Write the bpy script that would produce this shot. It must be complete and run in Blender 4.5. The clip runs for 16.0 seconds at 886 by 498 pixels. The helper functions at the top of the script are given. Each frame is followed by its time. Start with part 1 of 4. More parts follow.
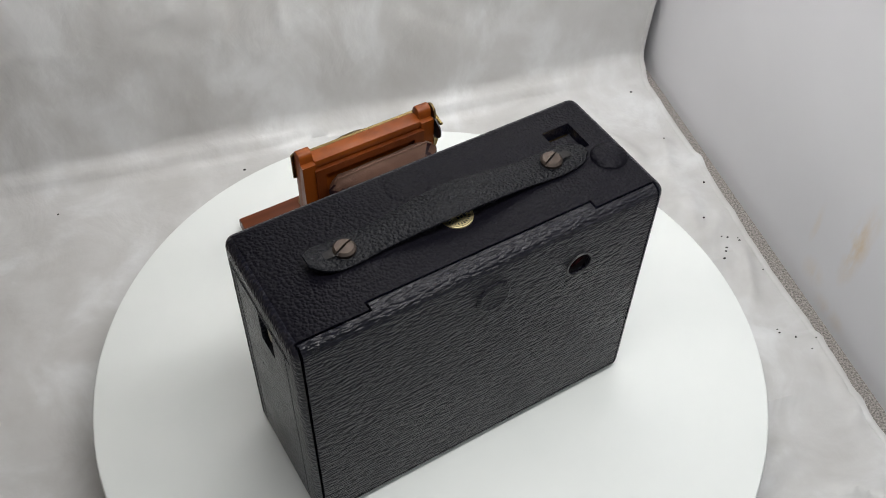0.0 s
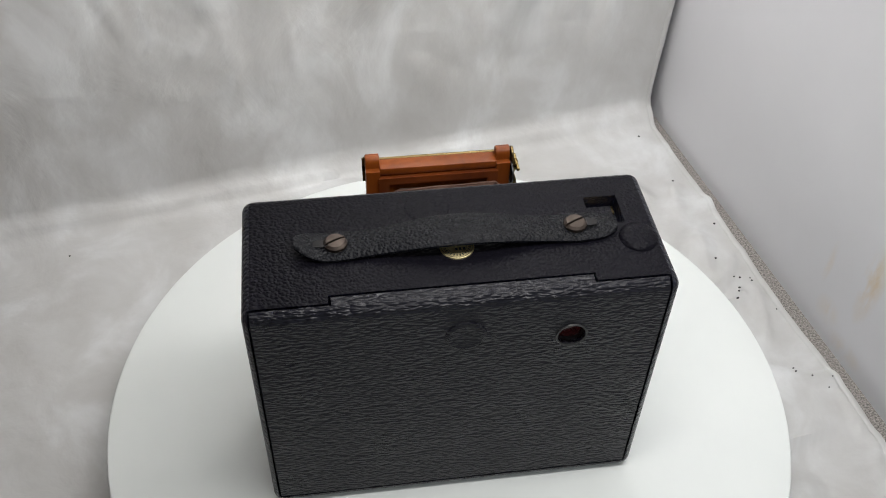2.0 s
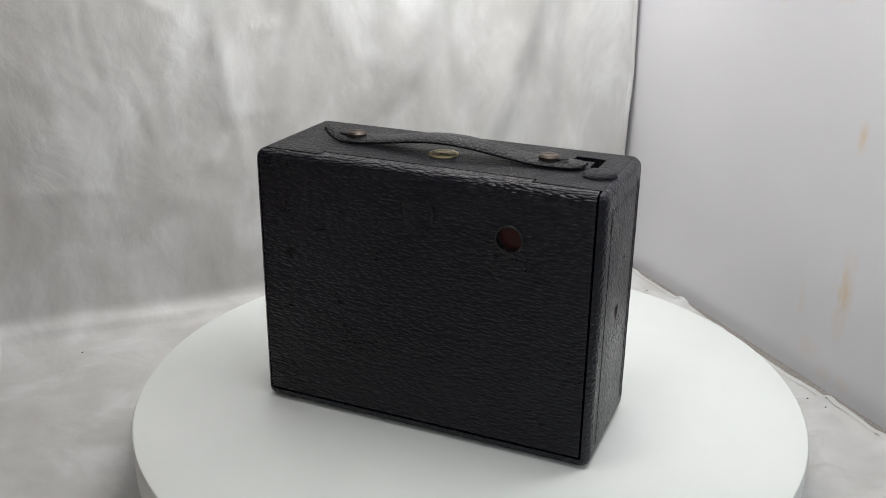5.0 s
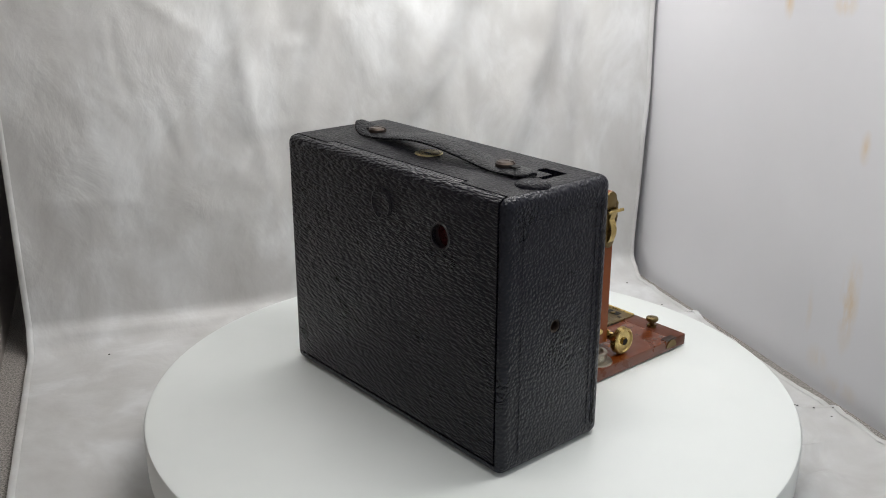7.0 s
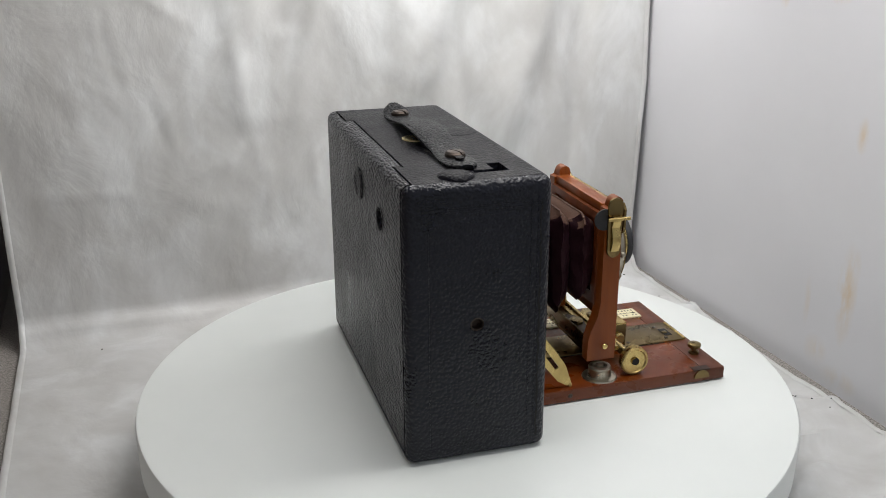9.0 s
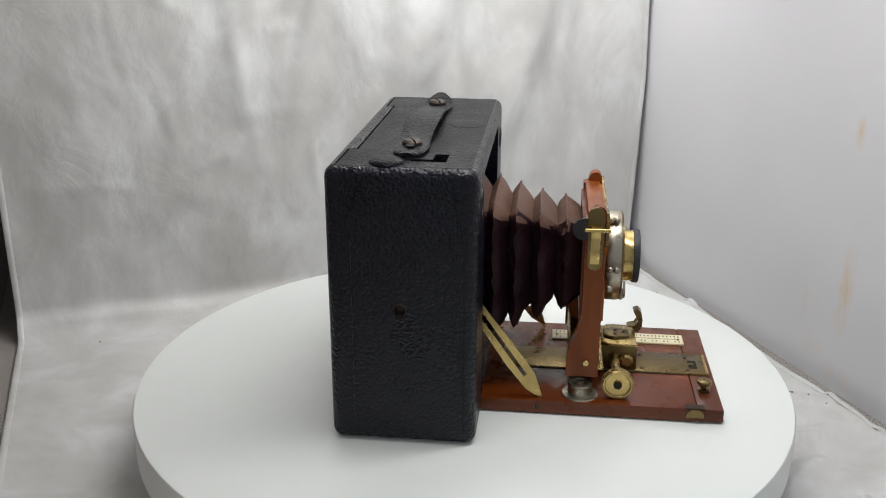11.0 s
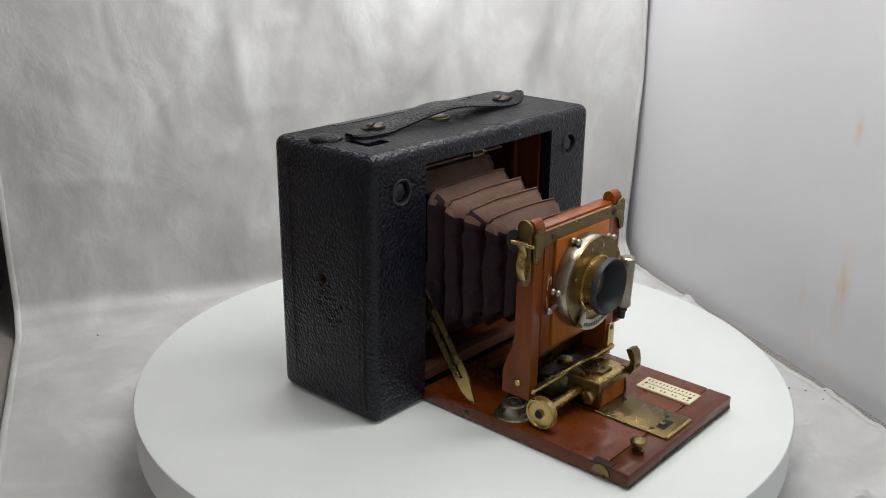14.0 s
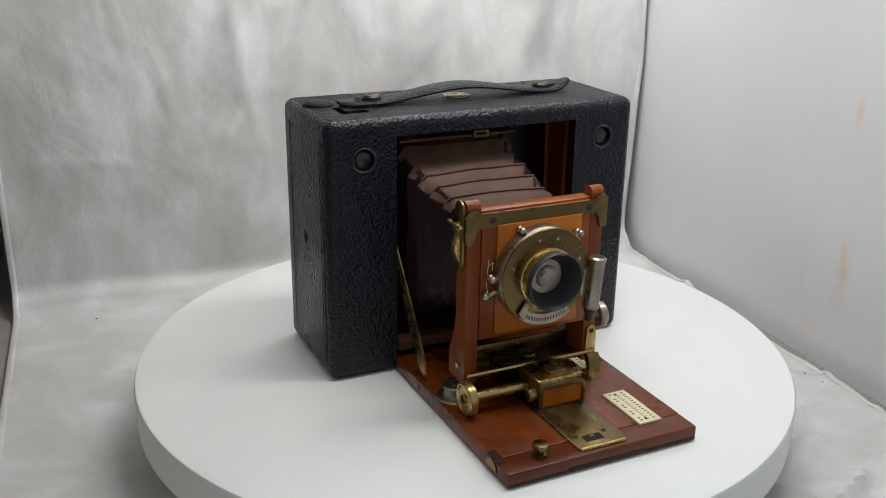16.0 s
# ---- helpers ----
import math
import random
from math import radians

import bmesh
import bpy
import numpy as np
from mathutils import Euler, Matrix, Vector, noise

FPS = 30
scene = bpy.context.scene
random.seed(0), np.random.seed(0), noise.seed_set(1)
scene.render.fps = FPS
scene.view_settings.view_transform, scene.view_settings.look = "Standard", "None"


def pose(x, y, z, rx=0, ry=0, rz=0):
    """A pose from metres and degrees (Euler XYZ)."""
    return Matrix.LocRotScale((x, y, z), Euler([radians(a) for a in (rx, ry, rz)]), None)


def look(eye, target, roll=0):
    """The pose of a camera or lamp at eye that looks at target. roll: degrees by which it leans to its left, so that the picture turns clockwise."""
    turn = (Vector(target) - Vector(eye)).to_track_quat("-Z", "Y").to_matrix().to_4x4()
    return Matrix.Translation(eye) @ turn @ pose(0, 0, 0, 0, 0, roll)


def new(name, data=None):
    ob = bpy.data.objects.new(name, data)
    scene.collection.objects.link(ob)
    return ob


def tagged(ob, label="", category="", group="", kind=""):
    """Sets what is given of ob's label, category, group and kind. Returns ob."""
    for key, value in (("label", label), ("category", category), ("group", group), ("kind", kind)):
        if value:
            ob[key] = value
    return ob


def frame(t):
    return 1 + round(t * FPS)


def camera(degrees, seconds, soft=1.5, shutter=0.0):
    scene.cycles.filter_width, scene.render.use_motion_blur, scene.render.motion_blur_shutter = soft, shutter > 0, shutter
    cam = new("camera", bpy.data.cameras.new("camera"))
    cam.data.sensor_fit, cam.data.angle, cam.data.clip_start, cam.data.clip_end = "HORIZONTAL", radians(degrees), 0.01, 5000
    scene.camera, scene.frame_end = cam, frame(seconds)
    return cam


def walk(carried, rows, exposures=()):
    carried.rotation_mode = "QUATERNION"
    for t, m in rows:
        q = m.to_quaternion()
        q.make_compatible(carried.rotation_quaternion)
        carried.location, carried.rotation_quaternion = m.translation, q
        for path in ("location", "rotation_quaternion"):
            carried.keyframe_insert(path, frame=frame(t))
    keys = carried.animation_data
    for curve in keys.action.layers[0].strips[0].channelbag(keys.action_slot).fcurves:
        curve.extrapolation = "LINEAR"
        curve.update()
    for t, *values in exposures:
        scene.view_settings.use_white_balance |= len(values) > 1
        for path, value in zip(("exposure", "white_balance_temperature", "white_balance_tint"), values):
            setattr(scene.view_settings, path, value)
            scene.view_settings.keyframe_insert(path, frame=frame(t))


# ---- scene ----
cam = camera(49.28, 16.0, soft=1.0)
PATH = [
    (0, (0.0143, -0.3651, 0.5317), (0.0041, 0.0261, 0.0769), 1.67),
    (0.5, (0.0065, -0.3539, 0.5190), (-0.0048, 0.0400, 0.0665), 1.75),
    (1, (0.0025, -0.3613, 0.5157), (-0.0086, 0.0384, 0.0683), 1.68),
    (1.5, (-0.0012, -0.3705, 0.5168), (-0.0107, 0.0361, 0.0756), 1.92),
    (2, (-0.0022, -0.3774, 0.5203), (-0.0090, 0.0416, 0.0909), 1.96),
    (2.5, (-0.0117, -0.3836, 0.5050), (-0.0120, 0.0534, 0.0938), 1.97),
    (3, (-0.0260, -0.4066, 0.4793), (-0.0185, 0.0590, 0.1010), 1.44),
    (3.5, (-0.0363, -0.4381, 0.4297), (-0.0138, 0.0674, 0.1073), 1.51),
    (4, (-0.0515, -0.4631, 0.3670), (-0.0286, 0.0654, 0.0838), 0.75),
    (4.5, (-0.0371, -0.5287, 0.3381), (-0.0173, 0.0189, 0.0939), -0.25),
    (4.7, (-0.0399, -0.5646, 0.3274), (-0.0161, -0.0092, 0.1016), 0.42),
    (7, (-0.0069, -0.6082, 0.3092), (-0.0183, -0.0411, 0.1135), 0.08),
    (7.5, (-0.0040, -0.6075, 0.3072), (-0.0169, -0.0406, 0.1110), -0.12),
    (8, (-0.0026, -0.6061, 0.3054), (-0.0155, -0.0394, 0.1088), -0.15),
    (8.5, (-0.0028, -0.6046, 0.3048), (-0.0156, -0.0385, 0.1065), -0.13),
    (9, (-0.0037, -0.6028, 0.3046), (-0.0143, -0.0367, 0.1060), -0.23),
    (11.5, (-0.0022, -0.6058, 0.2991), (-0.0132, -0.0396, 0.1011), 0.24),
    (12, (-0.0029, -0.6052, 0.2990), (-0.0140, -0.0394, 0.0999), 0.34),
    (12.5, (-0.0042, -0.6051, 0.2987), (-0.0136, -0.0391, 0.0997), 0.38),
    (13, (-0.0053, -0.6056, 0.2967), (-0.0138, -0.0396, 0.0978), 0.46),
    (13.5, (-0.0081, -0.6064, 0.2964), (-0.0140, -0.0403, 0.0979), 0.55),
    (14, (-0.0086, -0.6068, 0.2995), (-0.0138, -0.0414, 0.0990), 0.61),
    (14.5, (-0.0110, -0.6058, 0.2999), (-0.0140, -0.0408, 0.0980), 0.83),
    (15, (-0.0115, -0.6083, 0.3003), (-0.0148, -0.0437, 0.0975), 0.79),
    (15.5, (-0.0117, -0.6094, 0.2965), (-0.0147, -0.0447, 0.0937), 0.77),
    (16, (-0.0141, -0.6091, 0.2905), (-0.0151, -0.0447, 0.0867), 0.84),
]
TURN = [(0, 213.71), (0.5, 207.84), (1, 201.96), (1.5, 196.09), (2, 190.22), (2.5, 184.34), (3, 178.47), (3.5, 172.60), (4, 166.73), (4.5, 160.85), (4.7, 158.50), (7, 131.49), (7.5, 125.61), (8, 119.74), (8.5, 113.86), (9, 107.98), (11.5, 78.59), (12, 72.71), (12.5, 66.84), (13, 60.96), (13.5, 55.08), (14, 49.21), (14.5, 43.33), (15, 37.45), (15.5, 31.58), (16, 25.70)]

walk(cam, [(t, look(eye, target, roll)) for t, eye, target, roll in PATH], [(0, 0.0), (16, 0.0)])

# ---- light ----
world = bpy.data.worlds.new("world")
scene.world = world
world.use_nodes = True
wn = world.node_tree.nodes["Background"]
wn.inputs["Color"].default_value = (0.92, 0.97, 1.0, 1)
wn.inputs["Strength"].default_value = 0.40


def area_lamp(name, m, sx, sy, power, colour):
    lamp = bpy.data.lights.new(name, "AREA")
    lamp.shape, lamp.size, lamp.size_y, lamp.energy, lamp.color = "RECTANGLE", sx, sy, power, colour
    ob = new(name, lamp)
    ob.matrix_world = m
    return ob


# two LED strips under the roof of the photo tent, one near the cloth and one near the opening
TENT = Matrix.Translation((-0.39, 0.172, 0)) @ pose(0, 0, 0, 0, 0, 20.0)  # local x along the back, local -y towards the viewer
area_lamp("tent_light", TENT @ pose(0.41, -0.120, 0.530, 72), 0.36, 0.04, 2.25, (1.0, 0.985, 0.965))
area_lamp("tent_light", TENT @ pose(0.38, -0.40, 0.550), 0.38, 0.07, 1.72, (1.0, 0.985, 0.965))

# ---- materials ----


def material(name, base=(0.5, 0.5, 0.5), rough=0.5, metal=0.0, spec=0.5):
    mat = bpy.data.materials.new(name)
    mat.use_nodes = True
    nt = mat.node_tree
    b = nt.nodes["Principled BSDF"]
    b.inputs["Base Color"].default_value = (*base, 1)
    b.inputs["Roughness"].default_value = rough
    b.inputs["Metallic"].default_value = metal
    b.inputs["Specular IOR Level"].default_value = spec
    return mat, nt, b


def coords(nt, scale=(1, 1, 1), turn=(0, 0, 0)):
    tc = nt.nodes.new("ShaderNodeTexCoord")
    mp = nt.nodes.new("ShaderNodeMapping")
    mp.inputs["Scale"].default_value = scale
    mp.inputs["Rotation"].default_value = [radians(a) for a in turn]
    nt.links.new(tc.outputs["Object"], mp.inputs["Vector"])
    return mp.outputs["Vector"]


def noise_tex(nt, vec, scale, detail=4.0, rough=0.55, dist=0.0):
    n = nt.nodes.new("ShaderNodeTexNoise")
    n.inputs["Scale"].default_value, n.inputs["Detail"].default_value = scale, detail
    n.inputs["Roughness"].default_value, n.inputs["Distortion"].default_value = rough, dist
    nt.links.new(vec, n.inputs["Vector"])
    return n.outputs["Fac"]


def ramp(nt, fac, stops):
    r = nt.nodes.new("ShaderNodeValToRGB")
    els = r.color_ramp.elements
    while len(els) < len(stops):
        els.new(0.5)
    for el, (p, c) in zip(els, stops):
        el.position, el.color = p, (*c, 1) if len(c) == 3 else c
    nt.links.new(fac, r.inputs["Fac"])
    return r.outputs["Color"]


def bump(nt, b, height, strength, distance, prior=None):
    n = nt.nodes.new("ShaderNodeBump")
    n.inputs["Strength"].default_value, n.inputs["Distance"].default_value = strength, distance
    nt.links.new(height, n.inputs["Height"])
    if prior is not None:
        nt.links.new(prior, n.inputs["Normal"])
    nt.links.new(n.outputs["Normal"], b.inputs["Normal"])
    return n.outputs["Normal"]


def grey(v):
    return (v, v, v)


def leather(name, low, high, turn, stretch, cell, strength, rough=(0.36, 0.56), spec=0.32):
    """Pebbled bookbinding leather; stretch lengthens the grain along one way."""
    mat, nt, b = material(name, low, 0.45)
    v = coords(nt, stretch, turn)
    warp = noise_tex(nt, v, cell * 0.35, 2)
    vo = nt.nodes.new("ShaderNodeTexVoronoi")
    vo.feature = "SMOOTH_F1"
    vo.inputs["Scale"].default_value, vo.inputs["Smoothness"].default_value = cell, 0.35
    add = nt.nodes.new("ShaderNodeVectorMath")
    add.operation = "MULTIPLY_ADD"
    comb = nt.nodes.new("ShaderNodeCombineXYZ")
    nt.links.new(warp, comb.inputs[0])
    nt.links.new(warp, comb.inputs[2])
    nt.links.new(comb.outputs[0], add.inputs[0])
    add.inputs[1].default_value = (1.6 / cell,) * 3
    nt.links.new(v, add.inputs[2])
    nt.links.new(add.outputs[0], vo.inputs["Vector"])
    fine = noise_tex(nt, coords(nt), 900, 3)
    wear = noise_tex(nt, coords(nt), 28, 5, 0.6)
    nt.links.new(ramp(nt, wear, [(0.3, low), (0.75, high)]), b.inputs["Base Color"])
    nt.links.new(ramp(nt, wear, [(0.3, grey(rough[0])), (0.7, grey(rough[1]))]), b.inputs["Roughness"])
    b.inputs["Specular IOR Level"].default_value = spec
    inv = nt.nodes.new("ShaderNodeMath")
    inv.operation = "MULTIPLY_ADD"
    inv.inputs[1].default_value, inv.inputs[2].default_value = -1.0, 1.0
    nt.links.new(vo.outputs["Distance"], inv.inputs[0])
    first = bump(nt, b, inv.outputs[0], strength, 0.0016)
    bump(nt, b, fine, 0.25, 0.0002, first)
    return mat


def wood(name, dark, light, stretch, rough=0.40, coat=0.22):
    mat, nt, b = material(name, light, rough)
    v = coords(nt, stretch)
    grain = noise_tex(nt, v, 60, 6, 0.6, 0.6)
    broad = noise_tex(nt, v, 11, 3, 0.5, 0.3)
    mix = nt.nodes.new("ShaderNodeMath")
    mix.operation = "MULTIPLY_ADD"
    mix.inputs[1].default_value = 0.5
    nt.links.new(grain, mix.inputs[0])
    half = nt.nodes.new("ShaderNodeMath")
    half.operation = "MULTIPLY"
    half.inputs[1].default_value = 0.5
    nt.links.new(broad, half.inputs[0])
    nt.links.new(half.outputs[0], mix.inputs[2])
    nt.links.new(ramp(nt, mix.outputs[0], [(0.36, dark), (0.62, light)]), b.inputs["Base Color"])
    wear = noise_tex(nt, coords(nt), 70, 4)
    nt.links.new(ramp(nt, wear, [(0.35, grey(rough - 0.08)), (0.75, grey(rough + 0.2))]), b.inputs["Roughness"])
    b.inputs["Specular IOR Level"].default_value = 0.26
    b.inputs["Coat Weight"].default_value, b.inputs["Coat Roughness"].default_value = coat, 0.07
    bump(nt, b, grain, 0.08, 0.0003)
    return mat


def metal_mat(name, base, tarnish, rough):
    mat, nt, b = material(name, base, rough, 1.0)
    w = noise_tex(nt, coords(nt), 85, 5, 0.65)
    nt.links.new(ramp(nt, w, [(0.48, base), (0.85, tarnish)]), b.inputs["Base Color"])
    nt.links.new(ramp(nt, w, [(0.3, grey(rough)), (0.75, grey(rough + 0.25))]), b.inputs["Roughness"])
    return mat


LEATHER = leather("black_pebbled_leather", (0.0024, 0.0028, 0.0078), (0.0052, 0.0058, 0.0125), (0, 0, 0), (1.0, 1.0, 1.0), 500, 0.46, (0.24, 0.38), 0.34)
LEATHER_WORN = leather("black_leather_worn_smooth", (0.0024, 0.0022, 0.0044), (0.0046, 0.0043, 0.0072), (0, 0, 0), (1.0, 1.0, 1.0), 560, 0.30, (0.30, 0.44), 0.075)
LEATHER_BACK = leather("black_coarse_leather", (0.0026, 0.0026, 0.0064), (0.0056, 0.0053, 0.0102), (0, 9, 0), (0.34, 1.0, 1.1), 680, 0.72, (0.25, 0.39), 0.28)
STRAP = leather("worn_black_strap_leather", (0.0030, 0.0034, 0.0050), (0.0070, 0.0074, 0.0100), (0, 0, 0), (1, 1, 1), 620, 0.50, (0.32, 0.48), 0.13)
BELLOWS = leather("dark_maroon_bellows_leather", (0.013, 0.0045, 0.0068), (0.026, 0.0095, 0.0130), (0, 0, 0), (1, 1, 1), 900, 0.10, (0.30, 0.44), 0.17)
# lighter brown copy of the bellows leather: overhead light put into its colour
BELLOWS_LIT = leather("lit_brown_bellows_leather", (0.070, 0.037, 0.027), (0.172, 0.100, 0.072), (0, 0, 0), (1, 1, 1), 900, 0.08, (0.46, 0.6), 0.16)
MAHOGANY = wood("red_mahogany", (0.070, 0.0130, 0.0018), (0.175, 0.0360, 0.0035), (1.0, 0.12, 1.0), 0.30, 0.30)
MAHOGANY_ACROSS = wood("red_mahogany_crossgrain", (0.058, 0.012, 0.003), (0.150, 0.034, 0.006), (0.12, 1.0, 1.0))
MAHOGANY_LINING = wood("deep_red_mahogany", (0.075, 0.015, 0.003), (0.160, 0.036, 0.006), (1.0, 1.0, 0.12))
MAHOGANY_UPRIGHT = wood("mahogany_upright", (0.125, 0.027, 0.004), (0.250, 0.060, 0.007), (1.0, 1.0, 0.12), 0.36, 0.10)
CHERRY = wood("orange_cherry", (0.27, 0.070, 0.006), (0.46, 0.140, 0.010), (1.0, 1.0, 0.14), 0.34, 0.10)
WORN_EDGE = wood("blackened_worn_wood", (0.010, 0.006, 0.004), (0.050, 0.020, 0.010), (0.2, 1.0, 1.0), 0.5, 0.0)
CEDAR = wood("dark_worn_cedar", (0.06, 0.02, 0.01), (0.16, 0.06, 0.03), (0.15, 1.0, 1.0), 0.55, 0.0)
BRASS = metal_mat("aged_brass", (0.50, 0.37, 0.15), (0.38, 0.275, 0.11), 0.17)
BRASS_DULL = metal_mat("dull_lacquered_brass", (0.195, 0.140, 0.060), (0.180, 0.127, 0.054), 0.20)
NICKEL = metal_mat("nickel_plate", (0.40, 0.365, 0.30), (0.22, 0.19, 0.14), 0.22)
STEEL = metal_mat("browned_steel", (0.085, 0.068, 0.058), (0.050, 0.041, 0.036), 0.38)
BLACK = material("black_enamel", (0.012, 0.012, 0.014), 0.35)[0]
RUBBER = material("dull_black_lacquer", (0.02, 0.021, 0.024), 0.5)[0]
VOID = material("dark_cavity", (0.006, 0.005, 0.005), 0.8)[0]
IVORY, _nt, _b = material("ivory_celluloid", (0.72, 0.66, 0.44), 0.35)
INK = material("black_ink", (0.09, 0.08, 0.06), 0.5)[0]
RED_GLASS, _nt, _b = material("ruby_celluloid", (0.045, 0.005, 0.006), 0.12)
LENS_GLASS, _nt, _b = material("lens_glass", (0.95, 0.97, 1.0), 0.02)
_b.inputs["Transmission Weight"].default_value, _b.inputs["IOR"].default_value = 1.0, 1.5

# ---- mesh helpers ----


def part(name, bm, mat, parent=None, label="", smooth=True):
    me = bpy.data.meshes.new(name)
    bmesh.ops.recalc_face_normals(bm, faces=bm.faces)
    bm.to_mesh(me)
    bm.free()
    me.materials.append(mat)
    if smooth:
        me.shade_smooth()
        me.set_sharp_from_angle(angle=radians(38))
    ob = new(name, me)
    if parent is not None:
        ob.parent = parent
    return tagged(ob, label) if label else ob


def box(x0, x1, y0, y1, z0, z1, bevel=0.0, seg=2, bm=None):
    bm = bm or bmesh.new()
    r = bmesh.ops.create_cube(bm, size=1.0)
    for v in r["verts"]:
        v.co = ((x0 + x1) / 2 + v.co.x * (x1 - x0), (y0 + y1) / 2 + v.co.y * (y1 - y0), (z0 + z1) / 2 + v.co.z * (z1 - z0))
    if bevel:
        es = list({e for v in r["verts"] for e in v.link_edges})
        bmesh.ops.bevel(bm, geom=es, offset=bevel, segments=seg, profile=0.5, affect="EDGES")
    return bm


def lathe(profile, m, seg=32, bm=None):
    """Turns a profile of (radius, height) about the local z axis of m."""
    bm = bm or bmesh.new()
    rings = []
    for r, h in profile:
        if r < 1e-6:
            rings.append([bm.verts.new(m @ Vector((0, 0, h)))])
        else:
            rings.append([bm.verts.new(m @ Vector((r * math.cos(2 * math.pi * k / seg), r * math.sin(2 * math.pi * k / seg), h))) for k in range(seg)])
    for a, b in zip(rings, rings[1:]):
        for k in range(seg):
            q = [a[k % len(a)], a[(k + 1) % len(a)], b[(k + 1) % len(b)], b[k % len(b)]]
            q = list(dict.fromkeys(q))
            if len(q) > 2:
                bm.faces.new(q)
    return bm


FRONT = pose(0, 0, 0, 90, 0, 0)  # local z to -y
BACK = pose(0, 0, 0, -90, 0, 0)  # local z to +y
LEFT = pose(0, 0, 0, 0, -90, 0)  # local z to -x
RIGHT = pose(0, 0, 0, 0, 90, 0)


def place(x, y, z, m=None):
    return Matrix.Translation((x, y, z)) @ (m or Matrix())


def rod(p0, p1, r, seg=14, bm=None):
    p0, p1 = Vector(p0), Vector(p1)
    m = Matrix.Translation(p0) @ (p1 - p0).to_track_quat("Z", "Y").to_matrix().to_4x4()
    h = (p1 - p0).length
    c = min(r * 0.2, h * 0.2)
    return lathe([(0, 0), (r - c, 0), (r, c), (r, h - c), (r - c, h), (0, h)], m, seg, bm)


def plate(points, y0, y1, bevel=0.0, axis="y", bm=None):
    """An outline pushed out along one axis."""
    bm = bm or bmesh.new()
    put = {"y": lambda a, b, c: (a, c, b), "x": lambda a, b, c: (c, a, b), "z": lambda a, b, c: (a, b, c)}[axis]
    lo = [bm.verts.new(put(a, b, y0)) for a, b in points]
    hi = [bm.verts.new(put(a, b, y1)) for a, b in points]
    bm.faces.new(lo)
    top = bm.faces.new(hi[::-1])
    n = len(points)
    for k in range(n):
        bm.faces.new([lo[k], hi[k], hi[(k + 1) % n], lo[(k + 1) % n]])
    if bevel:
        bmesh.ops.bevel(bm, geom=list(top.edges), offset=bevel, segments=2, profile=0.5, affect="EDGES")
    return bm


def carve(bm, cutters, mode="DIFFERENCE"):
    """A new bmesh: bm with the cutters taken away from it (or met with them)."""
    made = []
    for b in (bm, *cutters):
        bmesh.ops.recalc_face_normals(b, faces=b.faces)
        me = bpy.data.meshes.new("tool")
        b.to_mesh(me)
        b.free()
        made.append(new("tool", me))
    for c in made[1:]:
        mod = made[0].modifiers.new("cut", "BOOLEAN")
        mod.object, mod.operation, mod.solver = c, mode, "EXACT"
    dg = bpy.context.evaluated_depsgraph_get()
    dg.update()
    out = bmesh.new()
    out.from_mesh(made[0].evaluated_get(dg).to_mesh())
    for o in made:
        me = o.data
        bpy.data.objects.remove(o)
        bpy.data.meshes.remove(me)
    return out


def arc(cx, cy, r, a0, a1, n=8):
    return [(cx + r * math.cos(radians(a0 + (a1 - a0) * k / n)), cy + r * math.sin(radians(a0 + (a1 - a0) * k / n))) for k in range(n + 1)]


# ---- the tent: cloth sheet, side panels, floor ----
FLOOR_Z = -0.06
SATIN, _nt, _b = material("white_satin_cloth", (0.56, 0.56, 0.55), 0.45, 0.0, 0.5)
_b.inputs["Sheen Weight"].default_value = 0.15
# mottled satin sheen painted into the base colour; roughness follows the same noise
_sheen_patch = noise_tex(_nt, coords(_nt, (1.0, 1.0, 0.6), (0, 25, 0)), 15, 6, 0.58, 0.4)
_nt.links.new(ramp(_nt, _sheen_patch, [(0.32, (0.50, 0.495, 0.48)), (0.50, (0.57, 0.57, 0.56)), (0.66, (0.69, 0.70, 0.70))]), _b.inputs["Base Color"])
_nt.links.new(ramp(_nt, _sheen_patch, [(0.35, grey(0.48)), (0.62, grey(0.30))]), _b.inputs["Roughness"])
_soft = bump(_nt, _b, noise_tex(_nt, coords(_nt, (1.0, 1.0, 0.8), (0, 30, 0)), 20, 5, 0.55, 0.35), 0.22, 0.009)
bump(_nt, _b, noise_tex(_nt, coords(_nt), 1400, 2), 0.10, 0.0002, _soft)
PANEL, _nt, _b = material("white_foam_panel", (0.78, 0.78, 0.80), 0.55)
nt_mottle = noise_tex(_nt, coords(_nt), 5, 5)
_nt.links.new(ramp(_nt, nt_mottle, [(0.3, (0.74, 0.74, 0.76)), (0.7, (0.80, 0.80, 0.82))]), _b.inputs["Base Color"])


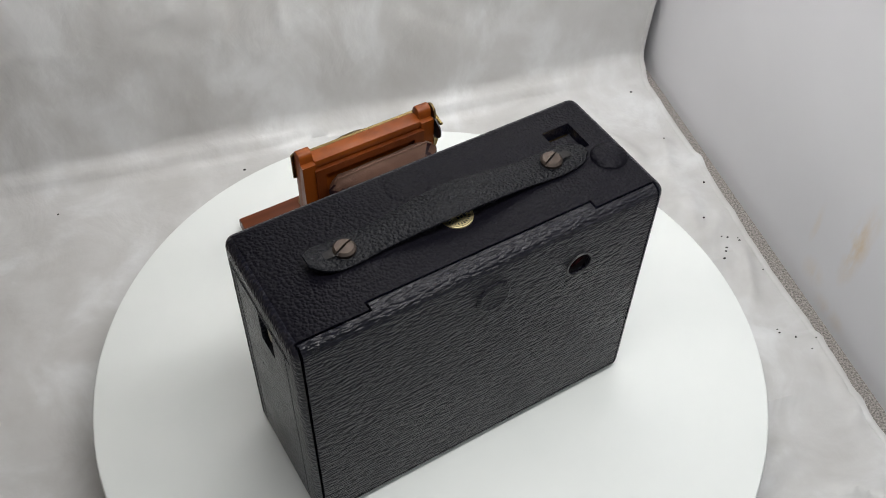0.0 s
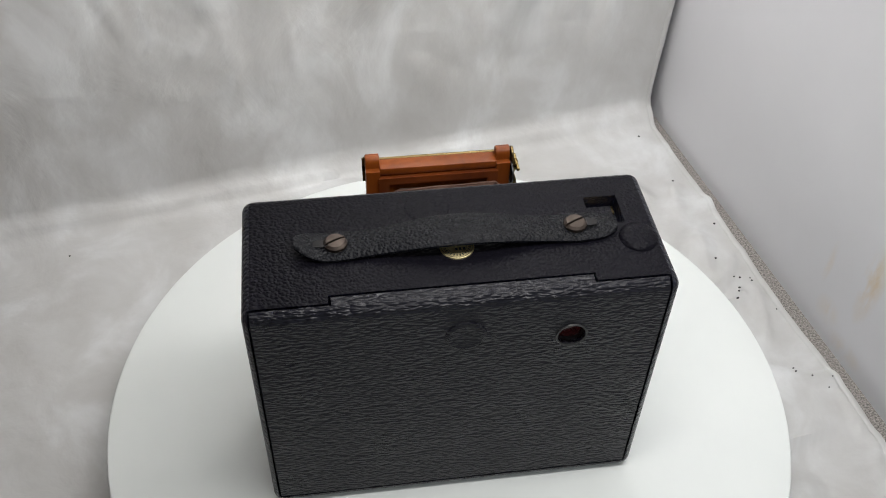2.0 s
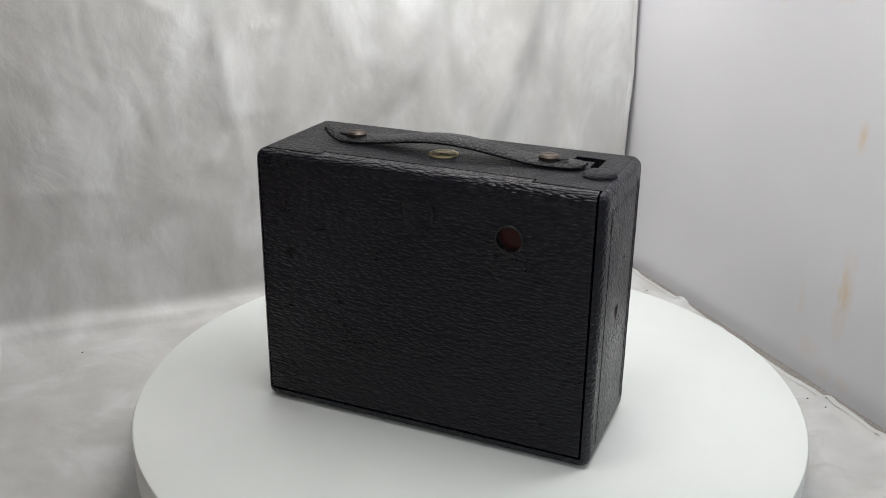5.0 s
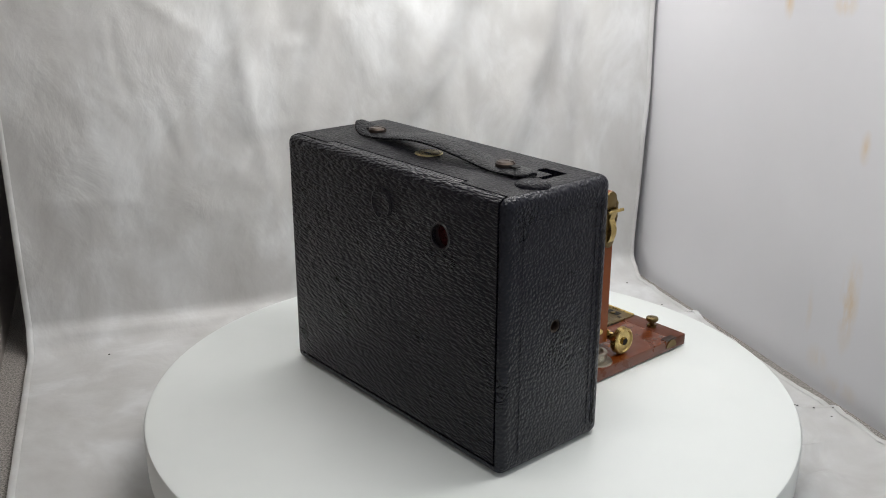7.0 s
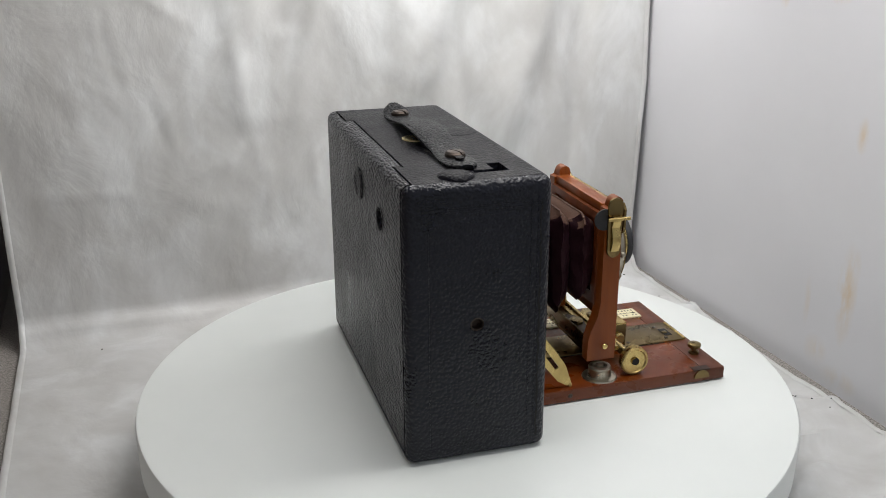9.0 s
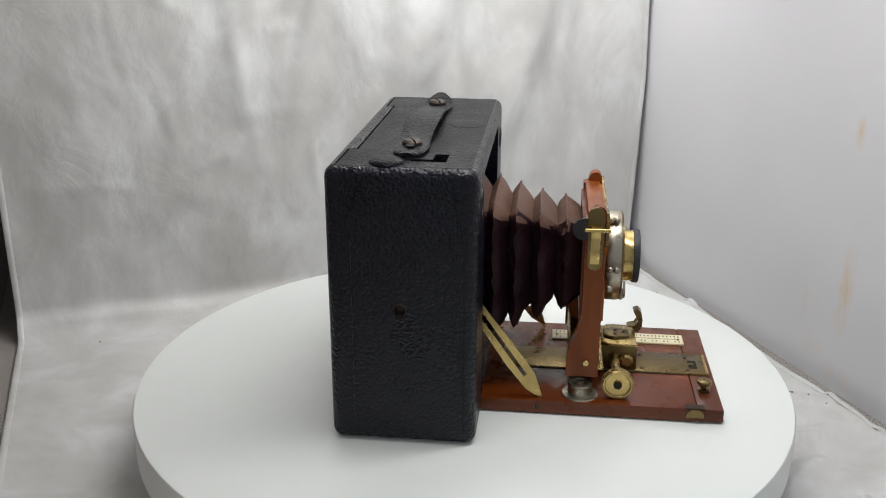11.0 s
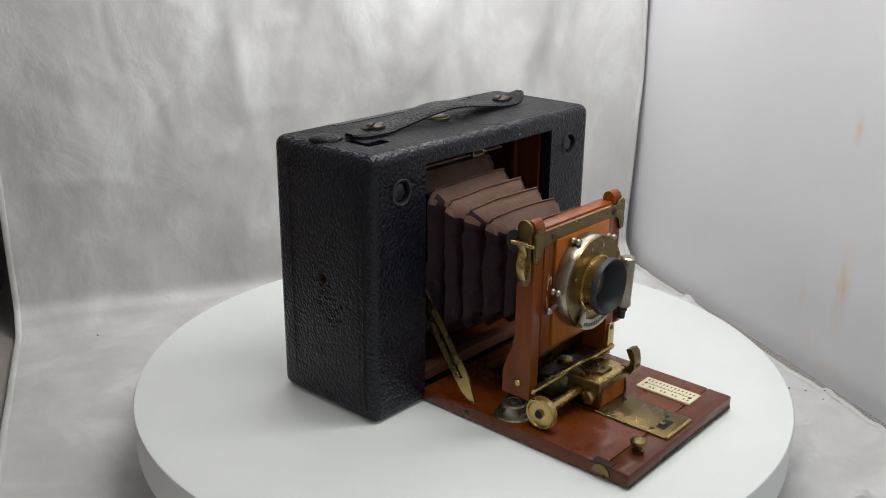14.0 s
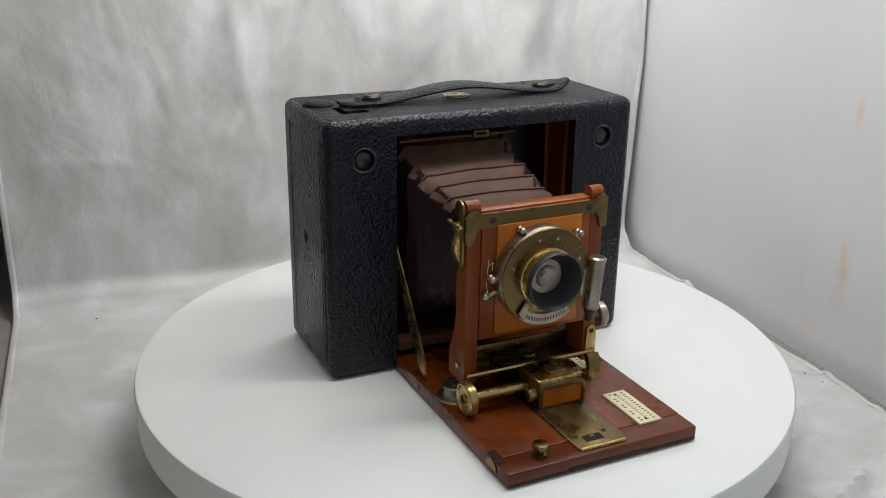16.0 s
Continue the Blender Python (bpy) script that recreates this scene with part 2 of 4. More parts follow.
def stained_panel():
    """White panel with a few old tea-brown runs and spots: place along the wall, height, half-sizes, strength."""
    mat, nt, b = material("stained_white_panel", (0.78, 0.78, 0.80), 0.5)
    vec = coords(nt)
    clean = ramp(nt, noise_tex(nt, vec, 5, 5), [(0.3, (0.65, 0.65, 0.672)), (0.7, (0.70, 0.70, 0.722))])
    ragged = noise_tex(nt, coords(nt, (1, 1, 0.35)), 75, 4, 0.65)
    total = None
    for y, z, ry, rz, k in ((-0.309, 0.024, 0.008, 0.030, 1.0), (-0.312, 0.048, 0.006, 0.012, 0.5), (-0.267, 0.005, 0.003, 0.016, 0.55), (-0.303, 0.147, 0.005, 0.010, 0.7), (-0.198, 0.243, 0.005, 0.010, 0.9),
                            (-0.262, 0.247, 0.010, 0.007, 0.9), (-0.283, -0.034, 0.010, 0.010, 0.4), (-0.312, -0.047, 0.016, 0.007, 0.45)):
        sub = nt.nodes.new("ShaderNodeVectorMath")
        sub.operation = "SUBTRACT"
        sub.inputs[1].default_value = (0.615, y, z)
        nt.links.new(vec, sub.inputs[0])
        mul = nt.nodes.new("ShaderNodeVectorMath")
        mul.operation = "MULTIPLY"
        mul.inputs[1].default_value = (0, 1 / ry, 1 / rz)
        nt.links.new(sub.outputs[0], mul.inputs[0])
        ln = nt.nodes.new("ShaderNodeVectorMath")
        ln.operation = "LENGTH"
        nt.links.new(mul.outputs[0], ln.inputs[0])
        mr = nt.nodes.new("ShaderNodeMapRange")
        mr.inputs["From Min"].default_value, mr.inputs["From Max"].default_value = 0.0, 1.5
        mr.inputs["To Min"].default_value, mr.inputs["To Max"].default_value = k, 0.0
        nt.links.new(ln.outputs["Value"], mr.inputs["Value"])
        if total is None:
            total = mr.outputs[0]
        else:
            mx = nt.nodes.new("ShaderNodeMath")
            mx.operation = "MAXIMUM"
            nt.links.new(total, mx.inputs[0])
            nt.links.new(mr.outputs[0], mx.inputs[1])
            total = mx.outputs[0]
    prod = nt.nodes.new("ShaderNodeMath")
    prod.operation = "MULTIPLY"
    nt.links.new(total, prod.inputs[0])
    nt.links.new(ramp(nt, ragged, [(0.36, grey(0.0)), (0.62, grey(1.0))]), prod.inputs[1])
    mix = nt.nodes.new("ShaderNodeMix")
    mix.data_type = "RGBA"
    nt.links.new(prod.outputs[0], mix.inputs["Factor"])
    nt.links.new(clean, mix.inputs["A"])
    mix.inputs["B"].default_value = (0.64, 0.50, 0.33, 1)
    nt.links.new(mix.outputs["Result"], b.inputs["Base Color"])
    return mat


# out-of-view tent side, coloured dark so less light bounces onto the cloth's left
WEST, _nt, _b = material("warm_grey_dimming_side", (0.42, 0.39, 0.37), 0.7)
_nt.links.new(ramp(_nt, noise_tex(_nt, coords(_nt), 9, 5), [(0.3, (0.22, 0.195, 0.18)), (0.7, (0.29, 0.26, 0.24))]), _b.inputs["Base Color"])
CARPET, _nt, _b = material("grey_speckled_counter", (0.25, 0.23, 0.21), 0.7)
_nt.links.new(ramp(_nt, noise_tex(_nt, coords(_nt), 700, 2), [(0.35, (0.12, 0.11, 0.10)), (0.65, (0.42, 0.39, 0.36))]), _b.inputs["Base Color"])


def cloth_profile(s):
    """Across the fold: s runs from the front edge over the floor and up the back."""
    r = 0.026
    if s < 0:
        return (s - r, 0.0)
    if s < r * math.pi / 2:
        a = s / r
        return (-r + r * math.sin(a), r - r * math.cos(a))
    return (0.0, r + s - r * math.pi / 2)


def crease(a, b, u, s, width, height):
    """One soft crease from a to b on the cloth, fading at its ends."""
    d = (b[0] - a[0], b[1] - a[1])
    ll = d[0] ** 2 + d[1] ** 2
    f = ((u - a[0]) * d[0] + (s - a[1]) * d[1]) / ll
    if f < -0.2 or f > 1.2:
        return 0.0
    off = ((u - a[0]) * d[1] - (s - a[1]) * d[0]) / math.sqrt(ll) + 0.006 * noise.noise(Vector((u * 20, s * 20, 2)))
    fade = min(1, (f + 0.2) / 0.3, (1.2 - f) / 0.3)
    return height * fade * math.exp(-((off / width) ** 2))


# long drapes of the hanging part and crumples of the floor part
FOLDS = [((rnd.uniform(0.22, 0.58), rnd.uniform(0.12, 0.3)), rnd.uniform(-0.10, 0.16), rnd.uniform(0.15, 0.35), rnd.uniform(0.006, 0.018), rnd.uniform(-0.0016, 0.002)) for rnd in [random.Random(5)] for _ in range(34)]
FOLDS += [((0.345, 0.205), 0.11, 0.23, 0.020, 0.010), ((0.452, 0.165), 0.075, 0.25, 0.018, 0.011), ((0.530, 0.15), 0.02, 0.25, 0.012, -0.006), ((0.20, 0.22), 0.03, 0.16, 0.016, 0.005)]
# fine pressed creases, running every way over the hanging part
FOLDS += [((rnd.uniform(0.05, 0.60), rnd.uniform(0.10, 0.55)), rnd.uniform(-0.07, 0.07), rnd.uniform(-0.05, 0.07), rnd.uniform(0.0035, 0.006), rnd.uniform(-0.0009, 0.0012)) for rnd in [random.Random(21)] for _ in range(60)]
CRUMPLES = [((rnd.uniform(0.30, 0.60), rnd.uniform(-0.70, -0.02)), rnd.uniform(-0.05, 0.10), rnd.uniform(-0.06, 0.06), rnd.uniform(0.004, 0.009), rnd.uniform(0.003, 0.0066)) for rnd in [random.Random(11)] for _ in range(80)]


def cloth_bump(u, s):
    """Height of the cloth's wrinkles, in metres."""
    n = noise.noise(Vector((u * 5, s * 5, 0))) * 0.004
    # the long pressed ridge where the cloth turns up
    n += 0.0035 * math.exp(-(((s - 0.022 - 0.004 * noise.noise(Vector((u * 9, 4, 4)))) / 0.008) ** 2))
    if s > 0:
        up = min(1, s * 8)
        n += noise.noise(Vector((u * 8 + s * 5.0, s * 5.0, 3))) * 0.0035 * up
        n += noise.noise(Vector((u * 26 + s * 9, s * 24, 5))) * 0.0010 + noise.noise(Vector((u * 80, s * 60, 6))) * 0.0003
        for a, du, ds, w, h in FOLDS:
            n += crease(a, (a[0] + du, a[1] + ds), u, s, w, h) * up
    else:
        n += noise.noise(Vector((u * 16, s * 22, 7))) * 0.0015 + noise.noise(Vector((u * 45, s * 45, 8))) * 0.0005
        for a, du, ds, w, h in CRUMPLES:
            n += crease(a, (a[0] + du, a[1] + ds), u, s, w, h) * min(1, -s * 15)
    return n


def cloth():
    bm = bmesh.new()
    nu, ns = 210, 330
    s0, s1 = -0.95, 0.62
    grid = []
    for j in range(ns + 1):
        s = s0 + (s1 - s0) * j / ns
        row = []
        for i in range(nu + 1):
            u = i / nu
            edge = 0.0025 * noise.noise(Vector((s * 12, 9, 0)))
            pull = 0.006 * min(max((s - 0.05) / 0.2, 0), 1) - 0.004 * min(max(-s - 0.05, 0) / 0.15, 1)
            y, z = cloth_profile(s)
            w = u * (0.603 + pull + edge)
            h = cloth_bump(w, s)
            a = min(max(s / 0.041, 0), 1) * math.pi / 2
            row.append(bm.verts.new((w, y - h * math.sin(a), FLOOR_Z + 0.003 + z + abs(h) * math.cos(a))))
        grid.append(row)
    for a, b in zip(grid, grid[1:]):
        for k in range(nu):
            bm.faces.new([a[k], a[k + 1], b[k + 1], b[k]])
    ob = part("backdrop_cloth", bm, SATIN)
    ob.matrix_world = TENT
    # hems folded double along both sides
    for side in (0, nu):
        hb = bmesh.new()
        me = ob.data
        line = [me.vertices[j * (nu + 1) + side].co.copy() for j in range(ns + 1)]
        rings = []
        for k, p in enumerate(line):
            t = (line[min(k + 1, ns)] - line[max(k - 1, 0)]).normalized()
            x = Vector((1, 0, 0))
            nrm = x.cross(t).normalized()
            if nrm.z < 0 and abs(nrm.z) > 0.5 or nrm.y > 0.5:
                nrm.negate()
            wob = 0.0006 * noise.noise(p * 60)
            rings.append([hb.verts.new(p + x * (0.0026 * math.cos(q)) + nrm * ((0.0009 + wob) * math.sin(q) + 0.0004)) for q in [2 * math.pi * i / 8 for i in range(8)]])
        for a, b in zip(rings, rings[1:]):
            for i in range(8):
                hb.faces.new([a[i], a[(i + 1) % 8], b[(i + 1) % 8], b[i]])
        part("hem", hb, SATIN, ob)
    return tagged(ob, "white satin backdrop cloth with creases and stitched hems", "backdrop", kind="structure")


def panel(name, x0, x1, y0, y1, z0, z1, mat, label, bevel=0.0):
    ob = part(name, box(x0, x1, y0, y1, z0, z1, bevel), mat)
    ob.matrix_world = TENT
    return tagged(ob, label, name.split("_")[0], kind="structure")


cloth()
panel("wall_east", 0.615, 0.621, -0.66, 0.35, FLOOR_Z, 0.56, stained_panel(), "white smooth tent side panel with faint brown stains")
panel("wall_west", -0.030, -0.024, -0.66, 0.35, FLOOR_Z, 0.56, WEST, "unseen warm grey tent side, darkened to dim the cloth")
panel("wall_north", -0.030, 0.621, 0.352, 0.358, FLOOR_Z, 0.56, PANEL, "plain tent back panel behind the cloth")
panel("ceiling", -0.030, 0.621, -0.60, 0.358, 0.561, 0.567, PANEL, "plain white tent roof")
floor = part("floor", box(-1.4, 1.4, -1.6, 1.2, FLOOR_Z - 0.02, FLOOR_Z), CARPET)
tagged(floor, "grey speckled table surface under the cloth", "floor", kind="structure")

# ---- the turntable ----
WHITE, _nt, _b = material("white_matte_laminate", (0.80, 0.81, 0.79), 0.38)
_nt.links.new(ramp(_nt, noise_tex(_nt, coords(_nt), 12, 4), [(0.3, (0.75, 0.785, 0.765)), (0.7, (0.79, 0.82, 0.80))]), _b.inputs["Base Color"])


def turntable():
    root = new("turntable")
    part("disc", lathe([(0, -0.03), (0.2155, -0.03), (0.2190, -0.027), (0.2195, -0.0025), (0.2186, -0.0006), (0.2171, 0), (0, 0)], Matrix(), 160), WHITE, root)
    part("base", lathe([(0, -0.0565), (0.15, -0.0565), (0.152, -0.054), (0.152, -0.033), (0.149, -0.0305), (0, -0.0305)], Matrix(), 64), RUBBER, root)
    return tagged(root, "round white motorised turntable", "turntable")


TABLE = turntable()


def crumbs():
    """Dark crumbs scattered over the cloth beside the hem."""
    bm = bmesh.new()
    spots = [(0.584, -0.027), (0.585, -0.095), (0.601, -0.105), (0.593, -0.156), (0.573, -0.194), (0.579, -0.215), (0.592, -0.219), (0.568, -0.239), (0.595, -0.255), (0.574, -0.312), (0.597, -0.328), (0.598, -0.349), (0.22, -0.03), (0.065, -0.04)]
    rnd = random.Random(3)
    for x, y in spots:
        for k in range(rnd.choice((1, 1, 2, 3))):
            px, py = x + rnd.uniform(-0.006, 0.006) * k, y + rnd.uniform(-0.006, 0.006) * k
            r = rnd.uniform(0.0006, 0.0011)
            z = FLOOR_Z + 0.003 + abs(cloth_bump(px, py + 0.026)) if py < -0.026 else FLOOR_Z + 0.006
            bmesh.ops.create_icosphere(bm, subdivisions=1, radius=r, matrix=Matrix.Translation((px, py, z + r * 0.4)) @ Matrix.Diagonal((rnd.uniform(0.8, 1.6), 1, 0.6, 1)))
    ob = part("crumbs", bm, VOID)
    ob.matrix_world = TENT
    tagged(ob, "dark crumbs scattered on the white cloth", "crumbs", kind="stuff")


crumbs()

# ---- the folding plate camera that stands on the turntable ----
X0, X1, Y0, Y1, ZT = -0.1022, 0.1157, -0.0202, 0.0660, 0.1680  # leather case
OX0, OX1, OZ0, OZ1 = -0.0570, 0.0700, 0.0100, 0.1563  # opening in its front


def door_volume(g):
    """The space of the back door, which laps over the top edge in a stepped line; g widens it."""
    a, b, c = 0.0605 - g, 0.0553 - g, Y1 + 0.02
    out = [(-0.0962 - g, a), (-0.0585 - g, a), (-0.0585 - g, b), (0.0722 + g, b), (0.0722 + g, a), (0.1112 + g, a), (0.1112 + g, c), (-0.0962 - g, c)]
    return plate(out, 0.0075 - g, ZT + 0.02, axis="z")


def case_block():
    return box(X0, X1, Y0, Y1, 0.0, ZT, 0.0062, 5)


def slot_screw(parent, m, r, mat, name="screw"):
    """A cheese-head screw with a real slot, its head along local z."""
    bm = carve(lathe([(0, -0.001), (r, -0.001), (r, r * 0.28), (r * 0.8, r * 0.48), (0, r * 0.55)], m, 28), [_turned(box(-r * 1.2, r * 1.2, -r * 0.1, r * 0.1, r * 0.22, r), m @ pose(0, 0, 0, 0, 0, 25))])
    return part(name, bm, mat, parent)


def _turned(bm, m):
    bmesh.ops.transform(bm, matrix=m, verts=bm.verts)
    return bm


def finder(parent, x, z):
    f = part("finder_window", lathe([(0.0082, -0.001), (0.0081, 0.0004), (0.0075, 0.0008), (0.0066, 0.0003), (0.0062, -0.004), (0.0058, -0.004), (0.0058, -0.006)], place(x, Y0, z, FRONT), 36), BLACK, parent, "round black finder window ring")
    part("lens", lathe([(0.0061, -0.0030), (0.0057, -0.0024), (0.0042, -0.0014), (0.002, -0.0009), (0, -0.0008)], place(x, Y0, z, FRONT), 28), GLOSS, f, "small dark glass lens")


GLOSS = material("dark_glass", (0.020, 0.024, 0.030), 0.06)[0]


def strap(parent):
    """The carrying strap: swallow ends on two slotted screws, wider and raised in the middle."""
    bm = bmesh.new()
    n = 48
    xa, xb = -0.0785, 0.0885
    lo, hi = [], []
    for k in range(n + 1):
        x = xa + (xb - xa) * k / n
        q = (x - 0.0056) / 0.062  # -1 .. 1 between the screws
        d = abs(x - 0.0056)
        rise = 0.0008 + (0.0065 * (0.5 + 0.5 * math.cos(math.pi * min(abs(q), 1.0))) if abs(q) < 1 else 0.0)
        if x > 0.075:
            rise += (x - 0.075) * 0.35
        width = 0.0082 + 0.0030 * math.exp(-(q / 0.62) ** 2) + 0.0018 * math.exp(-((abs(q) - 1.02) / 0.22) ** 2)
        endd = min(x - xa, xb - x)
        width *= min(1.0, 0.45 + (endd / 0.008) ** 0.6 * 0.55) if endd < 0.008 else 1
        yc = 0.0226 + 0.001 * math.exp(-(q / 0.7) ** 2)
        ring = []
        for s in (-1, -0.8, -0.3, 0.3, 0.8, 1):
            sag = -0.0008 * (abs(s) == 1)
            ring.append((x, yc + s * width, ZT + rise + 0.0018 + sag + 0.0007 * (1 - s * s)))
        lo.append([bm.verts.new((a, b, c - 0.0019 - (0.0 if abs(s) < 1 else -0.0008))) for (a, b, c), s in zip(ring, (-1, -0.8, -0.3, 0.3, 0.8, 1))])
        hi.append([bm.verts.new(p) for p in ring])
    for k in range(n):
        for i in range(5):
            bm.faces.new([hi[k][i], hi[k][i + 1], hi[k + 1][i + 1], hi[k + 1][i]])
            bm.faces.new([lo[k][i], lo[k + 1][i], lo[k + 1][i + 1], lo[k][i + 1]])
        bm.faces.new([hi[k][0], hi[k + 1][0], lo[k + 1][0], lo[k][0]])
        bm.faces.new([hi[k][5], lo[k][5], lo[k + 1][5], hi[k + 1][5]])
    for k in (0, n):
        for i in range(5):
            bm.faces.new([hi[k][i], lo[k][i], lo[k][i + 1], hi[k][i + 1]])
    s = part("carrying_strap", bm, STRAP, parent, "worn black leather carrying strap")
    for x, y, d in ((0.0677, 0.0229, 1), (-0.0564, 0.0226, -1)):
        hole = plate(arc(x, y, 0.0024, 90 if d > 0 else -90, 270 if d > 0 else 90, 6) + arc(x + d * 0.0095, y, 0.0024, -90 if d > 0 else 90, 90 if d > 0 else 270, 6), ZT + 0.0042, ZT + 0.0046, axis="z")
        part("screw_slot", hole, VOID, s)
        slot_screw(s, place(x, y, ZT + 0.0032), 0.0060, STEEL)


def cracked_seam(x, s, y):
    """A thin ragged strip up a narrow side, where the turned-in leather has split."""
    bm = bmesh.new()
    rnd = random.Random(8)
    rows = []
    for k in range(61):
        z = 0.009 + (ZT - 0.022) * k / 60
        c, w = y + rnd.uniform(-0.0005, 0.0005), rnd.uniform(0.0002, 0.0008)
        rows.append([bm.verts.new((x + s * o, c + d * w, z)) for o, d in ((-0.0004, -1), (0.00018, -1), (0.00018, 1), (-0.0004, 1))])
    for a, b in zip(rows, rows[1:]):
        for i in range(4):
            bm.faces.new([a[i], a[(i + 1) % 4], b[(i + 1) % 4], b[i]])
    bm.faces.new(rows[0])
    bm.faces.new(rows[-1])
    return bm


def case(parent):
    cut = [door_volume(0.0013), box(OX0, OX1, -0.05, 0.038, OZ0, OZ1)]
    cut += [lathe([(0, -0.006), (0.0042, -0.006), (0.0042, 0.01), (0, 0.01)], place(X0, 0.0239, 0.0849, LEFT), 24)]
    cut += [lathe([(0, -0.006), (0.0078, -0.006), (0.0078, 0.01), (0, 0.01)], place(x, Y0, 0.1433, FRONT), 32) for x in (-0.0779, 0.0915)]
    cut += [plate([(-0.0665, -0.0005), (-0.0845, -0.0005), (-0.0845, 0.0200), (-0.0795, 0.0200), (-0.0795, 0.0075), (-0.0665, 0.0075)], ZT - 0.009, ZT + 0.01, axis="z")]
    cut += [box(X1 - 0.006, X1 + 0.01, 0.020, 0.036, 0.128, 0.150)]
    body = part("case_body", carve(case_block(), cut), LEATHER, parent, "leather-covered wooden camera case, open in front")
    body.data.materials.append(LEATHER_WORN)  # the top is rubbed smooth
    for p in body.data.polygons:
        p.material_index = int(p.normal.z > 0.9 and p.center.z > ZT - 0.002)
    hole = lathe([(0, -0.03), (0.0072, -0.03), (0.0072, 0.01), (0, 0.01)], place(-0.0489, Y1, 0.1350, BACK), 32)
    door = carve(case_block(), [door_volume(0.0)], "INTERSECT")
    door = part("back_door", carve(door, [hole]), LEATHER_BACK, parent, "black pebbled leather back door with stepped seam")
    win = part("red_window", lathe([(0.0086, 0.0), (0.0083, 0.0006), (0.0074, 0.0005), (0.0071, -0.004), (0.0071, -0.0052)], place(-0.0489, Y1, 0.1350, BACK), 36), BLACK, door, "round window with ruby film")
    part("film", lathe([(0.0072, -0.0048), (0, -0.0048)], place(-0.0489, Y1, 0.1350, BACK), 24), RED_GLASS, win, "dark ruby celluloid")
    part("blind_boss", lathe([(0.0108, -0.0004), (0.0103, 0.0006), (0.0088, 0.0013), (0.0062, 0.0006), (0.003, 0.0004), (0, 0.0003)], place(0.0065, Y1, 0.1422, BACK), 40), LEATHER_BACK, door)
    for x, z in ((-0.0779, 0.1433), (0.0915, 0.1433)):
        finder(parent, x, z)
    part("tripod_bush", lathe([(0.0042, -0.0005), (0.0034, -0.0002), (0.0030, -0.0010), (0.0030, -0.0052), (0, -0.0052)], place(X0, 0.0239, 0.0849, LEFT), 24), STEEL, body, "dark threaded tripod bush")
    part("boss", lathe([(0.0105, 0.0), (0.0099, 0.0013), (0.0078, 0.0024), (0.004, 0.0029), (0, 0.0030)], place(-0.0885, 0.0322, ZT - 0.0004), 40), LEATHER_WORN, body, "leather-covered round boss")
    part("boss", lathe([(0.0125, 0.0003), (0.0118, 0.0007), (0.0100, 0.0008), (0, 0.0008)], place(0.018, -0.0030, ZT - 0.0005), 40), LEATHER_WORN, body)
    part("key_bracket", box(-0.0835, -0.0675, 0.001, 0.0065, ZT - 0.0088, ZT - 0.006, 0.0006), BRASS_DULL, body)
    part("latch", box(X1 - 0.0055, X1 - 0.002, 0.024, 0.033, 0.131, 0.146, 0.0008), BRASS_DULL, body, "brass latch in its recess")
    badge = part("badge", lathe([(0.0090, 0.0), (0.0088, 0.0006), (0.0082, 0.0008), (0, 0.0008)], place(0.0065, 0.0285, ZT), 40), BADGE_GOLD, body, "round gilt and black badge")
    part("badge_band", lathe([(0.0082, 0.00075), (0.0082, 0.00090), (0.00805, 0.00090), (0.00805, 0.00075)], place(0.0065, 0.0285, ZT), 40), BLACK, badge)
    part("badge_band", lathe([(0.0051, 0.00078), (0.0051, 0.00088), (0.00498, 0.00088), (0.00498, 0.00078)], place(0.0065, 0.0285, ZT), 40), BLACK, badge)
    for k in range(26):
        a = 360 * k / 26
        part("badge_mark", _turned(box(0.0058, 0.0072, -0.0003, 0.0003, 0.0007, 0.00088), place(0.0065, 0.0285, ZT, pose(0, 0, 0, 0, 0, a))), BLACK, badge)
    for k in (-1, 0, 1):
        part("badge_mark", box(0.0045 + 0.002 * k, 0.0057 + 0.002 * k, 0.0300, 0.0316, ZT + 0.0008, ZT + 0.00105), BLACK, badge)
    # edges of the turned-in leather on the narrow sides
    for x, s in ((X0, -1), (X1, 1)):
        xs = sorted((x - s * 0.0004, x + s * 0.00025))
        part("leather_seam", box(*xs, Y0 + 0.006, Y1 - 0.008, ZT - 0.0165, ZT - 0.0160), LEATHER, body)
        part("leather_seam", box(*xs, Y0 + 0.006, Y1 - 0.010, ZT - 0.0140, ZT - 0.0136), LEATHER, body)
        for y in (Y0 + 0.0085, Y0 + 0.0125, Y1 - 0.0145):
            part("leather_seam", box(*xs, y, y + 0.0005, 0.010, ZT - 0.012), LEATHER, body)
        part("cracked_seam", cracked_seam(x, s, Y0 + 0.0072), VOID, body, "cracked dark edge of the turned-in leather")
    part("leather_seam", box(OX0 - 0.028, OX0 - 0.002, Y0 - 0.00025, Y0 + 0.0003, 0.1592, 0.1596), LEATHER, body)
    part("leather_seam", box(OX1 + 0.002, OX1 + 0.034, Y0 - 0.00025, Y0 + 0.0003, 0.1592, 0.1596), LEATHER, body)
    strap(body)
    # wooden lining of the open front
    t = 0.0022
    lining = part("lining", carve(box(OX0, OX1, Y0 + 0.009, 0.038, OZ0, OZ1), [box(OX0 + t, OX1 - t, -0.06, 0.0358, OZ0 + t, OZ1 - t)]), MAHOGANY_LINING, parent, "red mahogany lining of the case")
